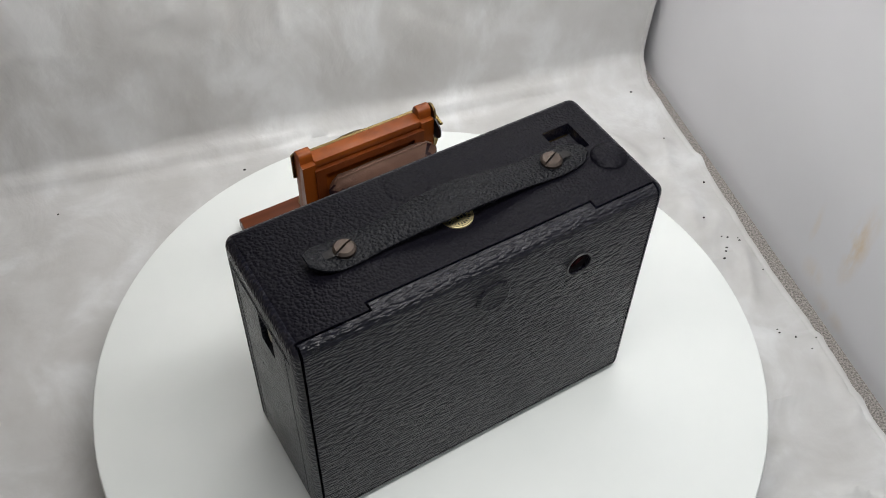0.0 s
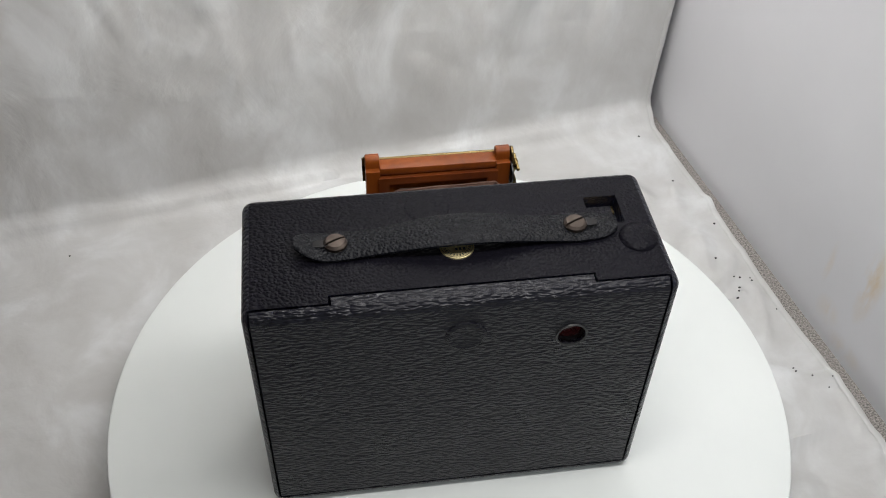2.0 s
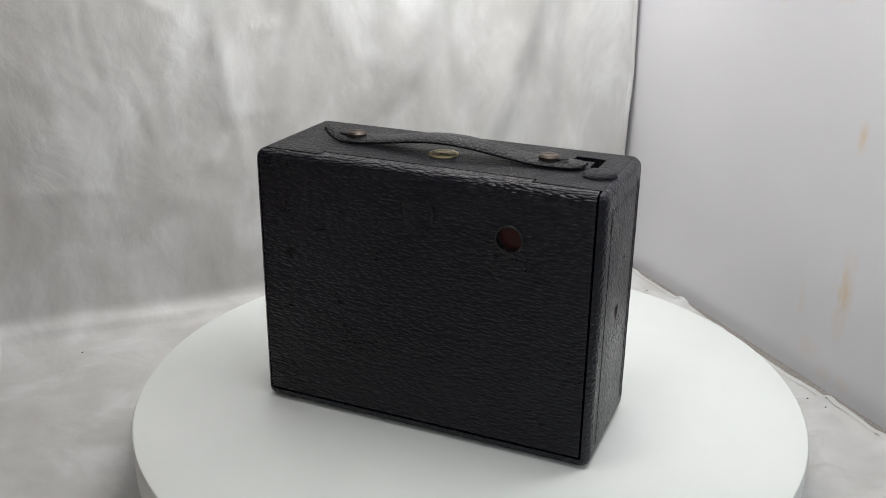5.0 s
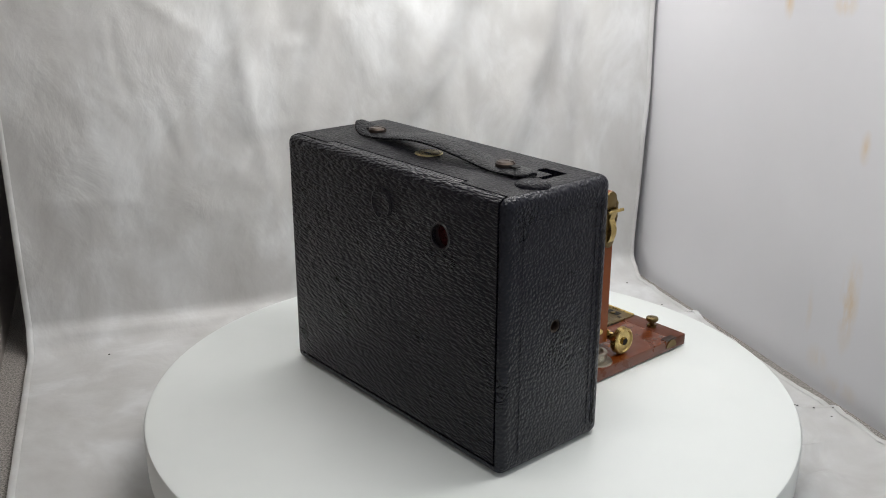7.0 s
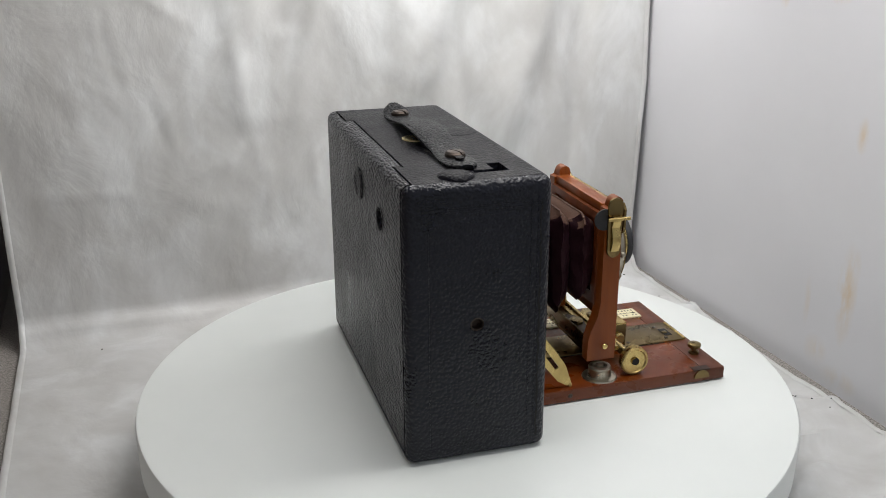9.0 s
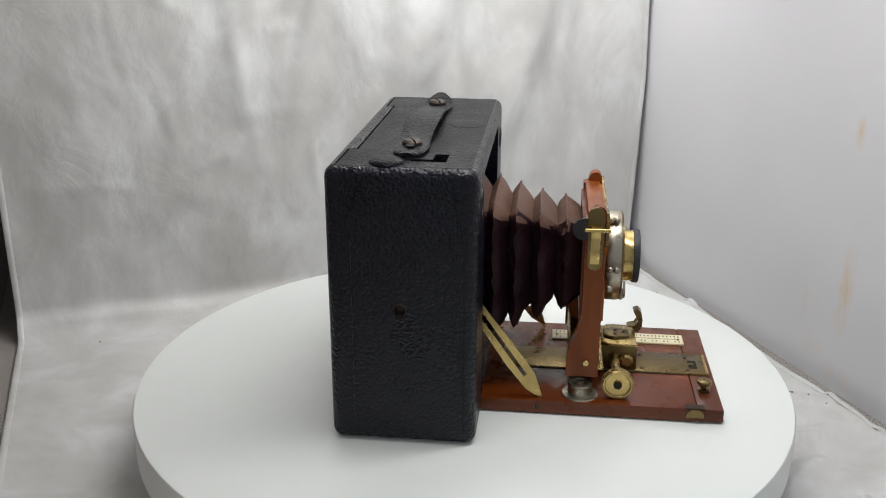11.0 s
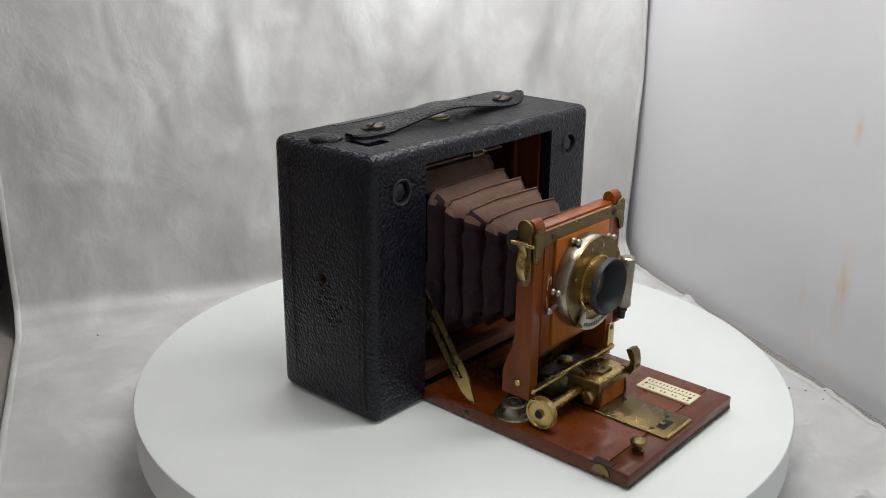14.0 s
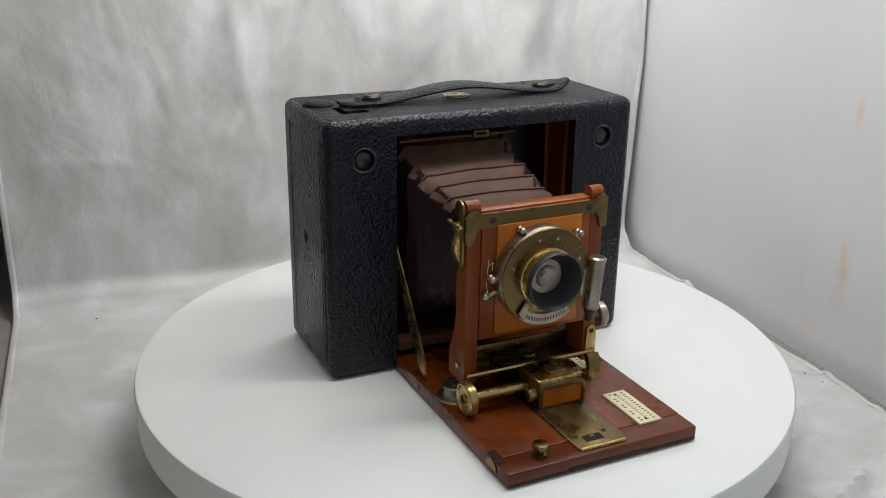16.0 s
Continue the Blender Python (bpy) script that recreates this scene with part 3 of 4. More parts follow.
    for x0, x1 in ((OX0 + t, OX0 + t + 0.004), (OX1 - t - 0.004, OX1 - t)):
        part("moulding", box(x0, x1, 0.006, 0.010, OZ0 + t, OZ1 - t, 0.0008), MAHOGANY_LINING, lining)
    part("sill", box(OX0 + t, OX1 - t, -0.0180, -0.0080, 0.0122, 0.0200, 0.0008), CEDAR, lining, "worn wooden sill")
    part("catch", plate([(0.0015, 0.1520), (0.0125, 0.1520), (0.0125, 0.1476), (0.0015, 0.1476)], -0.0075, -0.0050, 0.0004), BRASS_DULL, parent, "small brass bed catch")
    part("catch_slot", box(0.0035, 0.0105, -0.0083, -0.0074, 0.1490, 0.1508), VOID, parent)


BADGE_GOLD = metal_mat("gilt_badge", (0.58, 0.50, 0.28), (0.44, 0.37, 0.20), 0.30)


def bellows_top(y):
    """Height of the bellows' ridges: steeper inside the case, flatter towards the lens."""
    return 0.1350 + (y + 0.0110) * (0.46 if y > -0.0110 else 0.256)


def bellows(parent):
    """Tapered pleated bellows: soft ridges with clipped corners, valleys tucked in, a little uneven."""
    bm = bmesh.new()
    ridges = [0.0180, 0.0035, -0.0110, -0.0250, -0.0385, -0.0530, -0.0690]
    marks = [(0.0300, 1.0)]
    for k, y in enumerate(ridges):
        marks.append((y, 0.0))
        marks.append((y - 0.68 * (y - ridges[k + 1]), 1.0) if k + 1 < len(ridges) else (-0.0800, 0.6))
    stations = []
    for (ya, da), (yb, db) in zip(marks, marks[1:]):
        down = db > da
        for t in (0.0, 0.08, 0.22, 0.42, 0.65, 0.86):
            f = t ** 1.35 if down else 1 - (1 - t) ** 1.5
            stations.append((ya + (yb - ya) * t, da + (db - da) * f - (0.07 if down and t == 0 else 0.0)))
    stations.append(marks[-1])
    rings = []
    for y, deep in stations:
        d = 0.0098 * deep
        top, bot = bellows_top(y), 0.0300 + (0.010 - y) * 0.40
        ch = 0.0060 - 0.0040 * deep
        x0, x1, z0, z1 = -0.0475 + (0.010 - y) * 0.095 + d, 0.0365 - (0.010 - y) * 0.035 - d, bot + d, top - 0.82 * d
        cor = [(x0 + ch, z0), (x1 - ch, z0), (x1, z0 + ch), (x1, z1 - ch), (x1 - ch, z1), (x0 + ch, z1), (x0, z1 - ch), (x0, z0 + ch)]
        pts = []
        for a, b in zip(cor, cor[1:] + cor[:1]):
            n = 14 if math.hypot(a[0] - b[0], a[1] - b[1]) > 0.02 else 2
            pts += [(a[0] + (b[0] - a[0]) * i / n, a[1] + (b[1] - a[1]) * i / n) for i in range(n)]
        ring = []
        for a, b in pts:
            w = noise.noise(Vector((a * 45, y * 25, b * 45))) * 0.0011
            pinch = 0.0022 * math.exp(-((min(abs(a - x0), abs(a - x1)) / 0.007) ** 2)) * noise.noise(Vector((a * 150, y * 120, b * 150)))
            ring.append(bm.verts.new((a + w, y + noise.noise(Vector((a * 22, b * 22, y * 30 + 4))) * 0.0010 + pinch, b + w + pinch)))
        rings.append(ring)
    for a, b in zip(rings, rings[1:]):
        n = len(a)
        for k in range(n):
            bm.faces.new([a[k], a[(k + 1) % n], b[(k + 1) % n], b[k]])
    # a thin lip along the crest of every pleat, added for its light line, read off the ring at that ridge
    crests = []
    for k in range(len(ridges)):
        ring = rings[6 * (2 * k + 1)]
        crests.append([v.co.copy() for v in ring if v.co.z > bellows_top(ridges[k]) - 0.0030])
    ob = part("bellows", bm, BELLOWS, parent, "pleated maroon leather bellows, lit brown painted on top")
    ob.data.materials.append(BELLOWS_LIT)
    # upward-facing pleats take the lighter brown, painted in for light from above
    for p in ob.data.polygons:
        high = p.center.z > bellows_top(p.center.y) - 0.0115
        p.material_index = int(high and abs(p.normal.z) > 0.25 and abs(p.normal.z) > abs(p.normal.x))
    for line in crests:
        line.sort(key=lambda p: p.x)
        eb = bmesh.new()
        for a, b in zip(line, line[1:]):
            rod(a + Vector((0, -0.0003, 0.0001)), b + Vector((0, -0.0003, 0.0001)), 0.00062, 8, eb)
        part("pleat_edge", eb, BELLOWS_LIT, ob)
    part("bellows_flap", plate([(0.0290, 0.1545), (-0.0060, 0.1495), (-0.0062, 0.1483), (0.0290, 0.1532)], -0.0490, 0.0330, 0.0004, "x"), BELLOWS_LIT, parent)
    part("bellows_frame", carve(box(-0.0545, 0.0625, 0.0290, 0.0335, 0.0145, 0.1535), [box(-0.040, 0.040, 0.0, 0.05, 0.034, 0.138)]), BLACK, parent)
    part("rear_frame", carve(box(-0.0375, 0.0375, -0.0822, -0.0795, 0.058, 0.1215), [box(-0.031, 0.031, -0.1, 0.0, 0.066, 0.1165)]), MAHOGANY_LINING, parent)


BT = 0.0095  # top of the bed


def bed(parent):
    b = part("bed_board", box(-0.0578, 0.0655, -0.1545, -0.0172, 0.0006, BT, 0.0009), MAHOGANY, parent, "polished red mahogany drop bed")
    part("end_batten", box(-0.0578, 0.0655, -0.1706, -0.1546, 0.0006, BT, 0.0012), MAHOGANY_ACROSS, parent, "darker cross-grained end batten")
    track = part("track_plate", plate([(-0.0110, -0.1668), (0.0185, -0.1668), (0.0205, -0.1640), (0.0205, -0.030), (-0.0110, -0.030)], BT - 0.0006, BT + 0.0011, 0.0003, "z"), BRASS_DULL, b, "dull brass track plate")
    part("track_lip", rod((-0.0105, -0.1668, BT + 0.0008), (0.0185, -0.1668, BT + 0.0008), 0.0011), BRASS, track)
    part("track_slot", box(-0.0030, 0.0085, -0.1610, -0.1555, BT + 0.0010, BT + 0.0014), VOID, track)
    part("catch_tongue", box(0.0005, 0.0035, -0.1590, -0.1555, BT + 0.0012, BT + 0.0022, 0.0003), BRASS_DULL, track)
    for x, y in ((-0.006, -0.1545), (0.0125, -0.1545), (-0.006, -0.124), (0.0145, -0.124)):
        part("rivet", lathe([(0.0014, 0), (0.0012, 0.0005), (0, 0.0007)], place(x, y, BT + 0.0011), 12), STEEL, track)
    part("rail_groove", box(-0.0119, -0.0111, -0.150, -0.030, BT - 0.0004, BT + 0.0003), VOID, b)
    part("rail_groove", box(0.0206, 0.0214, -0.150, -0.030, BT - 0.0004, BT + 0.0003), VOID, b)
    for x0, x1, y0, y1 in ((0.0358, 0.0512, -0.1568, -0.1190), (0.0358, 0.0512, -0.0900, -0.0640)):
        s = part("distance_scale", plate([(x0, y0), (x1, y0), (x1, y1), (x0, y1)], BT - 0.0004, BT + 0.0011, 0.0003, "z"), IVORY, b, "ivory-coloured distance scale plate")
        for y in (y0 + 0.0035, y1 - 0.0035):
            part("pin", lathe([(0.0011, 0), (0.0009, 0.0004), (0, 0.0005)], place((x0 + x1) / 2 - 0.001, y, BT + 0.0010), 10), STEEL, s)
        n = int((y1 - y0) / 0.0029)
        for k in range(n):
            y = y0 + 0.003 + k * (y1 - y0 - 0.006) / max(n - 1, 1)
            part("scale_mark", box(x0 + 0.0108, x0 + 0.0126, y - 0.0005, y + 0.0004, BT + 0.0010, BT + 0.00125), INK, s)
            part("scale_mark", box(x0 + 0.0072, x0 + 0.0088, y - 0.00012, y + 0.00012, BT + 0.0010, BT + 0.00125), INK, s)
            if k % 3 != 2:
                part("scale_mark", box(x0 + 0.0024, x0 + 0.0040, y - 0.0005, y + 0.0005, BT + 0.0010, BT + 0.00125), INK, s)
        part("scale_mark", box(x0 + 0.0069, x0 + 0.0072, y0 + 0.002, y1 - 0.002, BT + 0.0010, BT + 0.00125), INK, s)
    part("bed_knob", lathe([(0, 0), (0.0036, 0), (0.0036, 0.0016), (0.0021, 0.0024), (0.0021, 0.0040), (0.0044, 0.0050), (0.0048, 0.0064), (0.0044, 0.0075), (0.0030, 0.0080), (0, 0.0081)], place(-0.0328, -0.1612, BT), 28), BRASS_DULL, b, "small turned brass knob")
    part("corner_catch", plate(arc(-0.1530, 0.0035, 0.0058, 0, 180, 12), -0.0584, -0.0545, 0.0004, "x"), BRASS_DULL, b, "half-round worn brass corner catch")
    part("catch_recess", box(-0.0580, -0.0525, -0.1592, -0.1468, BT - 0.0008, BT + 0.0003), WORN_EDGE, b, "dark worn notch round the catch")
    for x0, x1, z1 in ((-0.0570, -0.0210, 0.0026), (-0.0205, 0.0290, 0.0038), (0.0295, 0.0648, 0.0030)):
        part("worn_edge", box(x0, x1, -0.17085, -0.1695, 0.0008, z1, 0.0003), WORN_EDGE, b, "blackened worn lower edge of the bed")
    part("spring_stud", lathe([(0.0118, 0.0), (0.0112, 0.0009), (0.0078, 0.0013), (0.0074, 0.0062), (0.0078, 0.0070), (0.0072, 0.0080), (0.0050, 0.0082), (0.0042, 0.0064), (0.0030, 0.0062), (0.0026, 0.0088), (0, 0.0090)], place(-0.0455, -0.0822, BT), 32), NICKEL, b, "nickel spring stud")
    part("hinge_pin", lathe([(0.0017, 0), (0.0012, 0.0004), (0, 0.0004)], place(-0.0578, -0.0560, 0.0050, LEFT), 14), STEEL, b)


def strut(parent, x):
    """A slotted side strut from the bed up into the case."""
    p0, p1 = Vector((0, -0.0580, BT)), Vector((0, -0.0080, 0.0800))
    d = (p1 - p0).normalized()
    n = Vector((0, d.z, -d.y))
    ln = (p1 - p0).length
    out = [(0.0, 0.0005), (0.0, -0.0010), (0.016, -0.0058), (0.030, -0.0060), (ln, -0.0040), (ln, 0.0040), (0.030, 0.0060), (0.010, 0.0048)]
    slot = [(0.018, -0.0014), (ln - 0.006, -0.0014), (ln - 0.006, 0.0014), (0.018, 0.0014)]

    def at(pts):
        return [((p0 + d * a + n * b).y, (p0 + d * a + n * b).z) for a, b in pts]

    bm = carve(plate(at(out), x - 0.0006, x + 0.0006, axis="x"), [plate(at(slot), x - 0.003, x + 0.003, axis="x")])
    part("side_strut", bm, BRASS, parent, "slotted brass side strut")


def standard(parent):
    """The wooden front standard with its brass fittings, on a brass foot."""
    yb, yf = -0.0808, -0.0928
    std = part("lens_board", box(-0.0362, 0.0362, -0.0935, -0.0830, 0.0490, 0.1262, 0.0008), MAHOGANY_UPRIGHT, parent, "orange-brown wooden lens board")
    part("lens_panel", box(-0.0270, 0.0290, -0.0952, -0.0934, 0.0520, 0.1190, 0.0006), CHERRY, std, "brighter cherry-wood lens panel")
    for k, (a, b) in enumerate((((-0.0312, 0.0985), (-0.0322, 0.0890)), ((-0.0312, 0.0950), (-0.0285, 0.0965)), ((-0.0285, 0.0965), (-0.0290, 0.0915)), ((-0.0325, 0.0850), (-0.0315, 0.0770)))):
        part("scratch", rod((a[0], -0.0935, a[1]), (b[0], -0.0935, b[1]), 0.00025, 6), IVORY, std)
    for s in (-1, 1):
        side = [(yf, 0.0215), (yf, 0.1290)] + arc(yf + 0.0040, 0.1295, 0.0040, 180, 90, 5) + arc(yf + 0.0042, 0.1295, 0.0040, 90, 0, 5) + [(yf + 0.0082, 0.1262), (yb, 0.1262), (yb, 0.0620), (yb + 0.0018, 0.0520), (yb + 0.0058, 0.0430), (yb + 0.0078, 0.0360), (yb + 0.0080, 0.0215)]
        xs = sorted((s * 0.0366, s * 0.0452))
        part("upright", plate(side, xs[0], xs[1], 0.0006, "x"), MAHOGANY_UPRIGHT, std, "rounded mahogany upright")
        part("screw", lathe([(0.0021, 0), (0.0018, 0.0005), (0, 0.0006)], place(s * 0.0460, -0.0850, 0.0310, RIGHT if s > 0 else LEFT), 16), BRASS, std)
    part("top_rail", box(-0.0366, 0.0366, -0.0915, -0.0820, 0.1225, 0.1275, 0.0006), MAHOGANY_UPRIGHT, std)
    strip = [(-0.0372, 0.1262), (-0.0395, 0.1285), (-0.0440, 0.1290), (-0.0472, 0.1250), (-0.0462, 0.1200), (-0.0470, 0.1150), (-0.0462, 0.1098), (-0.0436, 0.1082), (-0.0418, 0.1110), (-0.0402, 0.1165), (-0.0372, 0.1186),
             (0.0360, 0.1186), (0.0402, 0.1172), (0.0418, 0.1110), (0.0430, 0.1088), (0.0468, 0.1092), (0.0470, 0.1272), (0.0440, 0.1292), (0.0400, 0.1282), (0.0372, 0.1262)]
    b = part("brass_strip", plate(strip, -0.0930, -0.0946, 0.0003), BRASS_DULL, std, "brass strip across the top of the standard")
    for x in (-0.0300, 0.0340):
        part("screw", lathe([(0.0023, 0.0), (0.0021, 0.0005), (0, 0.0007)], place(x, -0.0945, 0.1224, FRONT), 16), STEEL, b)
    clip = part("side_clip", plate([(a, c) for a, c in arc(-0.0868, 0.1285, 0.0052, 0, 180, 8) + arc(-0.0868, 0.0985, 0.0046, 180, 360, 8)], -0.0461, -0.0475, 0.0003, "x"), BRASS_DULL, std, "brass spring clip")
    wav = []
    for k in range(13):
        z = 0.0985 + 0.024 * k / 12
        wav.append((z, 0.0010 + 0.0024 * abs(math.sin(math.pi * k / 8.0))))
    bm = bmesh.new()
    rows = [[bm.verts.new((-0.0475 - h - o, y, z)) for y, o in ((-0.0895, 0), (-0.0868, 0.0004), (-0.0840, 0))] for z, h in wav]
    back = [[bm.verts.new((-0.0474, y, z)) for y in (-0.0895, -0.0868, -0.0840)] for z, h in wav]
    for k in range(12):
        for i in (0, 1):
            bm.faces.new([rows[k][i], rows[k][i + 1], rows[k + 1][i + 1], rows[k + 1][i]])
        bm.faces.new([rows[k][0], rows[k + 1][0], back[k + 1][0], back[k][0]])
        bm.faces.new([rows[k][2], back[k][2], back[k + 1][2], rows[k + 1][2]])
    part("spring", bm, BRASS, clip)
    part("clip_pin", rod((-0.0505, -0.0955, 0.1205), (-0.0505, -0.0800, 0.1205), 0.0012), BRASS, clip)
    part("clip_plate", lathe([(0.0070, 0.0), (0.0070, 0.0010), (0, 0.0010)], place(-0.0453, -0.0800, 0.1195, LEFT), 28), BLACK, clip)
    # brass foot, cross rod and tilting plate
    foot = part("foot_plate", box(-0.0366, 0.0366, -0.0915, -0.0740, 0.0245, 0.0262, 0.0004), BRASS_DULL, std, "brass foot plate")
    part("cross_bar", plate([(-0.0948, 0.0262), (-0.0960, 0.0264), (-0.0964, 0.0280), (-0.0958, 0.0292), (-0.0940, 0.0292), (-0.0940, 0.0272), (-0.0900, 0.0272), (-0.0900, 0.0262)], -0.0440, 0.0440, axis="x"), BRASS, foot, "bright brass cross bar")
    part("foot_rail", box(-0.0366, 0.0366, -0.0762, -0.0742, 0.0262, 0.0360, 0.0004), BRASS_DULL, foot)
    part("corner_tab", plate([(0.0372, 0.0262), (0.0455, 0.0262), (0.0452, 0.0400)] + arc(0.0418, 0.0415, 0.0034, 0, 180, 8) + [(0.0384, 0.0330)], -0.0930, -0.0944, 0.0003), BRASS, foot)
    part("screw", lathe([(0.0017, 0.0), (0.0015, 0.0004), (0, 0.0005)], place(0.0418, -0.0944, 0.0415, FRONT), 14), STEEL, foot)
    part("clamp_spring", plate([(-0.018, -0.0890), (0.004, -0.0925), (0.014, -0.0905), (0.018, -0.0850), (0.010, -0.0815), (-0.002, -0.0830), (-0.014, -0.0790), (-0.022, -0.0810)], 0.0268, 0.0284, 0.0004, "z"), STEEL, foot, "dark clamp spring")
    part("clamp_screw", lathe([(0.0052, 0), (0.0052, 0.0018), (0.0044, 0.0026), (0.002, 0.0028), (0, 0.0028)], place(0.002, -0.0860, 0.0284), 24), BRASS_DULL, foot)
    part("side_knob", lathe([(0.0030, 0), (0.0030, 0.003), (0.0075, 0.0032), (0.0082, 0.0042), (0.0082, 0.0075), (0.0072, 0.0085), (0, 0.0088)], place(0.0460, -0.0868, 0.0480, RIGHT), 28), NICKEL, std, "nickel side knob")


def focusing_block(parent):
    blk = part("focus_block", carve(box(-0.0095, 0.0225, -0.1200, -0.0960, 0.0106, 0.0275, 0.0008), [box(-0.0070, 0.0200, -0.13, -0.1185, 0.0112, 0.0225)]), BRASS_DULL, parent, "brass focusing block")
    part("wood_insert", box(-0.0070, 0.0200, -0.1192, -0.1150, 0.0112, 0.0225), CHERRY, blk, "wooden insert")
    part("top_plate", plate([(-0.0100, -0.1195), (0.0230, -0.1195), (0.0230, -0.1010), (0.0140, -0.0940), (-0.0030, -0.0940), (-0.0100, -0.1010)], 0.0275, 0.0290, 0.0004, "z"), BRASS, blk)
    tongue = part("tongue", plate([(0.0005, -0.1150), (0.0110, -0.1150), (0.0140, -0.1040), (0.0105, -0.0980), (0.0015, -0.0980), (-0.0020, -0.1040)], 0.0290, 0.0308, 0.0004, "z"), BRASS_DULL, blk)
    for x, y in ((0.0030, -0.1060), (0.0090, -0.1060), (0.0060, -0.1115)):
        part("rivet", lathe([(0.0013, 0), (0.001, 0.0005), (0, 0.0006)], place(x, y, 0.0308), 10), STEEL, tongue)
    lever = [(-0.1150, 0.0290), (-0.1205, 0.0295), (-0.1222, 0.0330), (-0.1200, 0.0375), (-0.1185, 0.0405), (-0.1215, 0.0418), (-0.1240, 0.0395), (-0.1252, 0.0340), (-0.1250, 0.0290), (-0.1225, 0.0245), (-0.1150, 0.0265)]
    part("focus_lever", plate(lever, 0.0205, 0.0285, 0.0006, "x"), BRASS_DULL, blk, "curved brass focus lever")
    part("pointer", plate([(0.0250, -0.1010), (0.0390, -0.0960), (0.0400, -0.0945), (0.0250, -0.0970)], 0.0120, 0.0132, axis="z"), BRASS, blk)
    part("bearing", lathe([(0.0045, 0), (0.0045, 0.0030), (0.0032, 0.0042), (0, 0.0042)], place(-0.0095, -0.1130, 0.0180, LEFT), 24), BRASS, blk)
    part("shaft", rod((-0.0095, -0.1053, 0.0197), (-0.0470, -0.1053, 0.0197), 0.0031, 20), BRASS, blk, "brass pinion shaft")
    prof = [(0.0026, 0.0062), (0.0028, 0.0048), (0.0075, 0.0048), (0.0082, 0.0058), (0.0090, 0.0058), (0.0097, 0.0050), (0.0097, 0.0006), (0.0088, 0.0), (0.0031, 0.0)]
    k = part("focus_knob", lathe(prof, place(-0.0460, -0.1053, 0.0197, LEFT), 56), BRASS, blk, "knurled brass focusing knob")
    part("knob_bore", lathe([(0.0026, 0.0058), (0, 0.0058)], place(-0.0460, -0.1053, 0.0197, LEFT), 16), VOID, k)
    kb = bmesh.new()
    for i in range(48):
        _m = place(-0.0460, -0.1053, 0.0197, LEFT) @ pose(0, 0, 0, 0, 0, 7.5 * i)
        r = bmesh.ops.create_cube(kb, size=1.0)
        for v in r["verts"]:
            v.co = _m @ Vector((0.0098 + v.co.x * 0.0004, v.co.y * 0.0006, 0.0028 + v.co.z * 0.0040))
    tagged(part("knurling", kb, BRASS, k, smooth=False), kind="stuff")


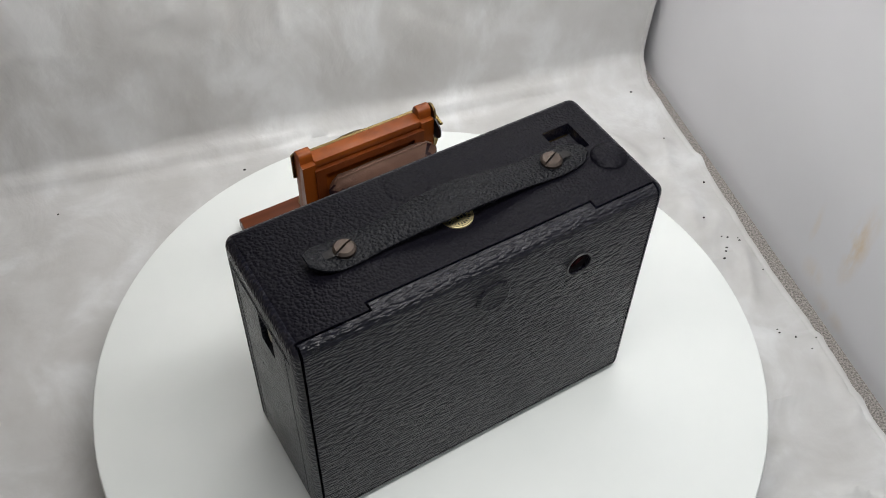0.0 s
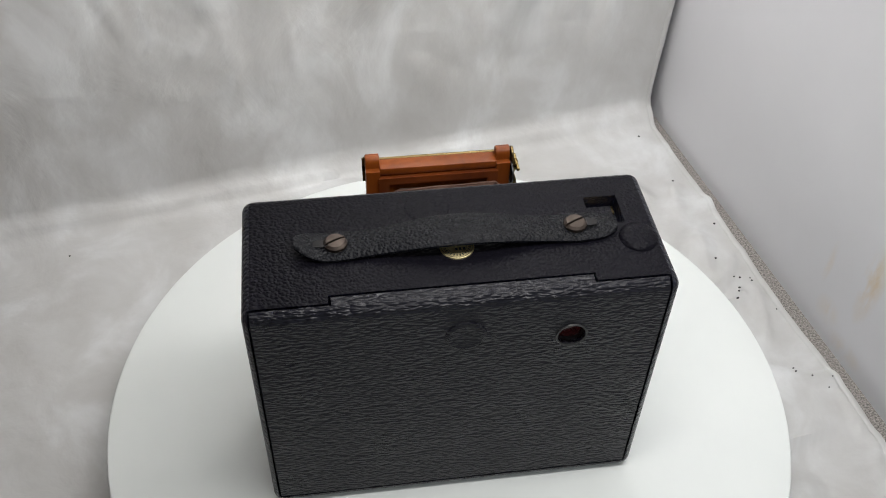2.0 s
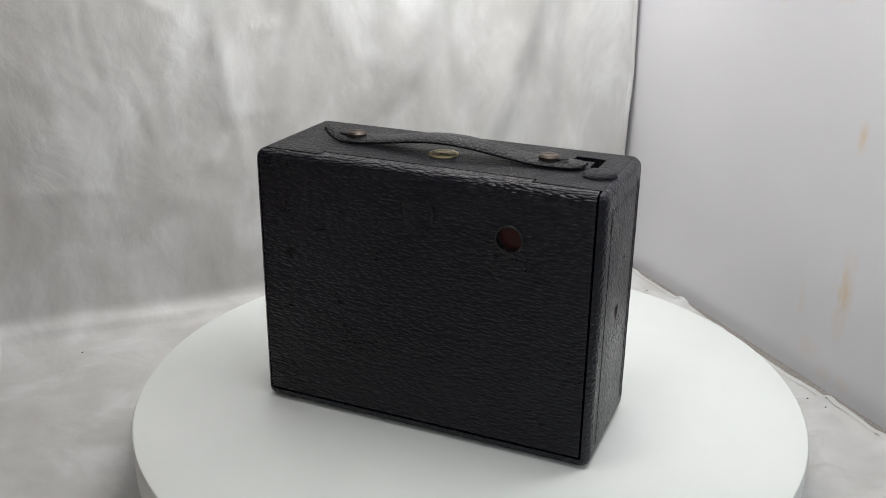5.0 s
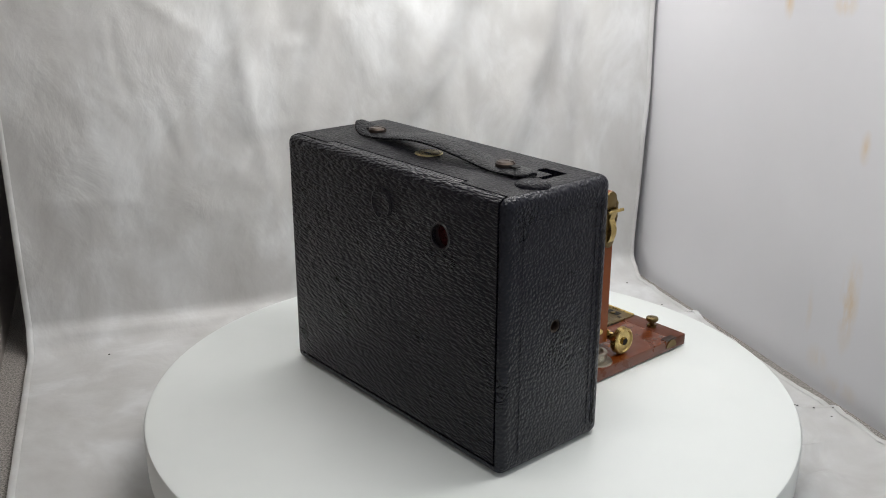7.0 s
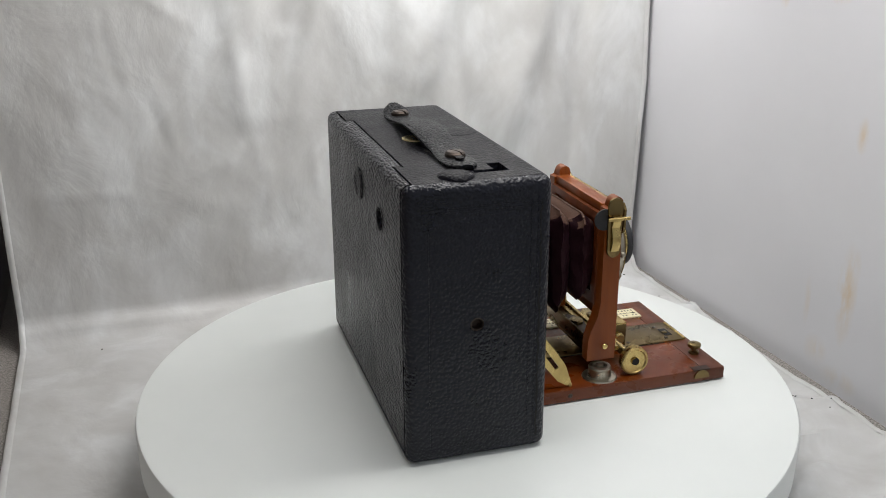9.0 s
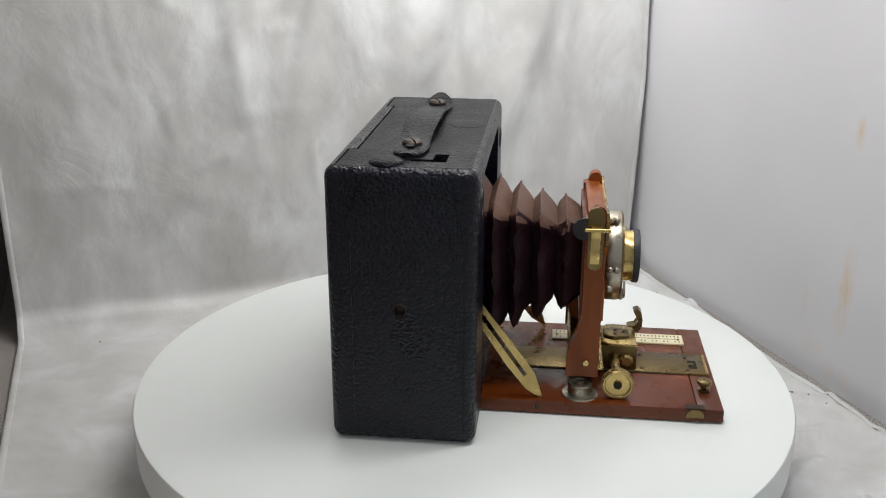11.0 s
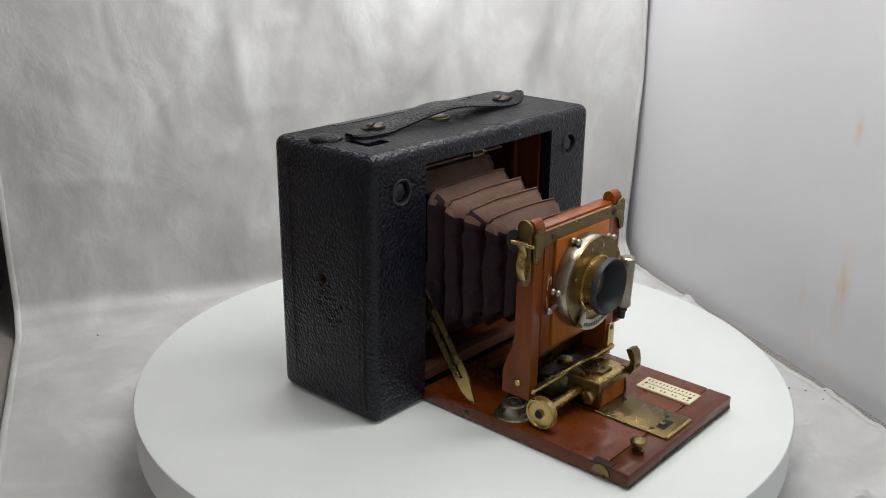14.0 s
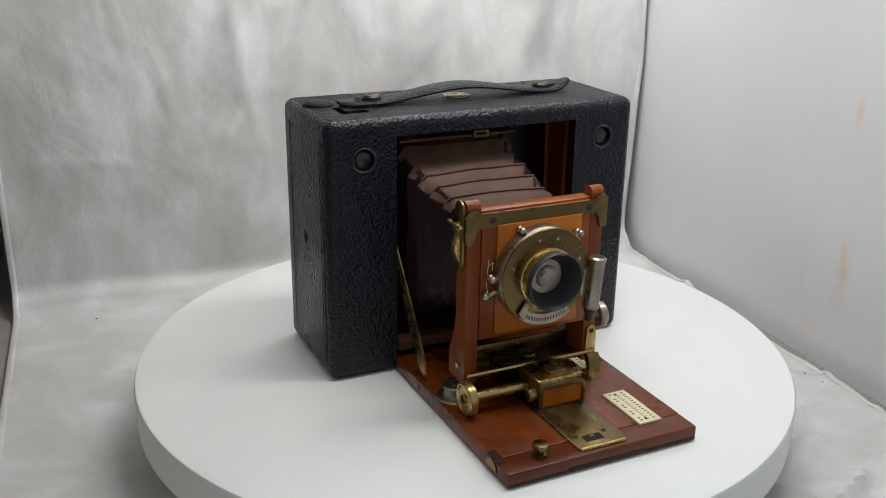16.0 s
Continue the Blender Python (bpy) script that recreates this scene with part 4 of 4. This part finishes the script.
def shutter(parent):
    c = place(0.0, -0.0940, 0.0880, FRONT)
    sh = part("shutter", lathe([(0, 0), (0.0236, 0), (0.0236, 0.0010), (0.0288, 0.0014), (0.0292, 0.0022), (0.0292, 0.0098), (0.0286, 0.0108), (0.0150, 0.0112), (0, 0.0112)], c, 72), NICKEL, parent, "round nickelled shutter housing")
    part("face_plate", lathe([(0.0289, 0.0106), (0.0286, 0.0118), (0.0190, 0.0124), (0.0150, 0.0124), (0.0150, 0.0111)], c, 64), BRASS_DULL, sh, "brass face plate")
    part("barrel", lathe([(0.0176, 0.0118), (0.0176, 0.0128), (0.0166, 0.0132), (0.0163, 0.0178), (0.0168, 0.0186), (0.0168, 0.0190)], c, 56), BRASS, sh, "brass lens barrel")
    hood = part("lens_hood", lathe([(0.0168, 0.0188), (0.0174, 0.0192), (0.0175, 0.0222), (0.0171, 0.0230), (0.0165, 0.0230), (0.0159, 0.0222), (0.0098, 0.0105), (0.0094, 0.0085), (0.0094, 0.0020), (0, 0.0018)], c, 64), RUBBER, sh, "black flared lens hood")
    part("glass", lathe([(0.0094, 0.0092), (0.0080, 0.0106), (0.0055, 0.0120), (0.0025, 0.0128), (0, 0.0130), (0, 0.0080), (0.0055, 0.0078), (0.0094, 0.0076), (0.0094, 0.0092)], c, 40), LENS_GLASS, hood, "clear front lens element")
    part("iris", lathe([(0.0094, 0.0052), (0.0056, 0.0048), (0.0056, 0.0044)], c, 32), BLACK, hood, "dark iris ring")
    part("rear_glass", lathe([(0.0066, 0.0024), (0.0050, 0.0034), (0.0025, 0.0041), (0, 0.0043)], c, 32), GLOSS, hood)
    for a, r in ((117, 0.0280), (178, 0.0288), (41, 0.0292)):
        m = c @ pose(0, 0, 0, 0, 0, a)
        st = part("control_post", rod(m @ Vector((r - 0.002, 0, 0.0060)), m @ Vector((r + 0.0032, 0, 0.0060)), 0.0012), NICKEL, sh, "ball-ended nickel control post")
        for dz in (0.0035, 0.0072):
            bmb = bmesh.new()
            bmesh.ops.create_uvsphere(bmb, u_segments=14, v_segments=8, radius=0.0021, matrix=m @ Matrix.Translation((r + 0.0034, 0, dz)))
            part("ball", bmb, NICKEL, st)
    m = c @ pose(0, 0, 0, 0, 0, 197)
    part("release_arm", rod(m @ Vector((0.027, 0, 0.003)), m @ Vector((0.0355, 0, 0.003)), 0.0013), NICKEL, sh)
    bmb = bmesh.new()
    bmesh.ops.create_uvsphere(bmb, u_segments=14, v_segments=8, radius=0.0024, matrix=m @ Matrix.Translation((0.0360, 0, 0.003)))
    part("ball", bmb, NICKEL, sh)
    for a in (20, 75, 105, 160, 250, 320):
        m = c @ pose(0, 0, 0, 0, 0, a)
        part("screw", lathe([(0.0012, 0.0), (0.001, 0.0005), (0, 0.0006)], m @ Matrix.Translation((0.0230, 0, 0.0118)), 12), NICKEL, sh)
    # nickel scale along the lower rim, with its marks as bars
    sc = plate(arc(0, 0, 0.0290, 232, 305, 18) + arc(0, 0, 0.0226, 305, 232, 18), 0.0120, 0.0134, axis="z")
    scale = part("stop_scale", _turned(sc, c), NICKEL, sh, "nickel stop scale")
    for k in range(15):
        a = 240 + 58 * k / 14
        part("scale_mark", _turned(box(0.0248, 0.0270, -0.0004, 0.0004, 0.0133, 0.0136), c @ pose(0, 0, 0, 0, 0, a)), INK, scale)
    for k in range(12):
        a = 118 + 40 * k / 11
        part("scale_mark", _turned(box(0.0222, 0.0240, -0.0003, 0.0003, 0.0119, 0.0122), c @ pose(0, 0, 0, 0, 0, a)), INK, sh)
    ar = _turned(plate([(-0.0030, -0.0270), (0.0020, -0.0285), (0.0022, -0.0245), (-0.0016, -0.0180), (-0.0036, -0.0190)], 0.0134, 0.0148, 0.0003, "z"), c @ pose(0, 0, 0, 0, 0, -38))
    part("stop_lever", ar, NICKEL, sh)
    # air cylinder of the shutter
    cy = part("air_cylinder", lathe([(0, 0), (0.0046, 0), (0.0051, 0.0006), (0.0051, 0.0030), (0.0048, 0.0034), (0.0048, 0.0290), (0.0053, 0.0294), (0.0053, 0.0312), (0.0042, 0.0322), (0, 0.0322)], place(0.0305, -0.1075, 0.0640, pose(0, 0, 0, 0, 5, 0)), 32), NICKEL, sh, "nickel air cylinder")
    part("plunger", lathe([(0, -0.0080), (0.0022, -0.0080), (0.0026, -0.0070), (0.0026, -0.0030), (0.0034, -0.0026), (0.0034, 0.0), (0, 0)], place(0.0305, -0.1075, 0.0640, pose(0, 0, 0, 0, 5, 0)), 24), BLACK, cy)
    part("bracket", box(0.0240, 0.0300, -0.1060, -0.1040, 0.0720, 0.0890, 0.0005), NICKEL, sh)


def folding_camera():
    root = new("folding_camera")
    case(root)
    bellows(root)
    bed(root)
    strut(root, -0.0535)
    strut(root, 0.0612)
    standard(root)
    focusing_block(root)
    shutter(root)
    return tagged(root, "antique black leather folding camera with open mahogany bed and maroon bellows", "camera")


CAMERA = folding_camera()


def motions():
    rows = [(t, pose(0, 0, 0, 0, 0, a)) for t, a in TURN]
    walk(TABLE, rows)
    walk(CAMERA, [(t, pose(0, 0, 0.0003, 0, 0, a) @ pose(0, 0.0028, 0)) for t, a in TURN])


motions()
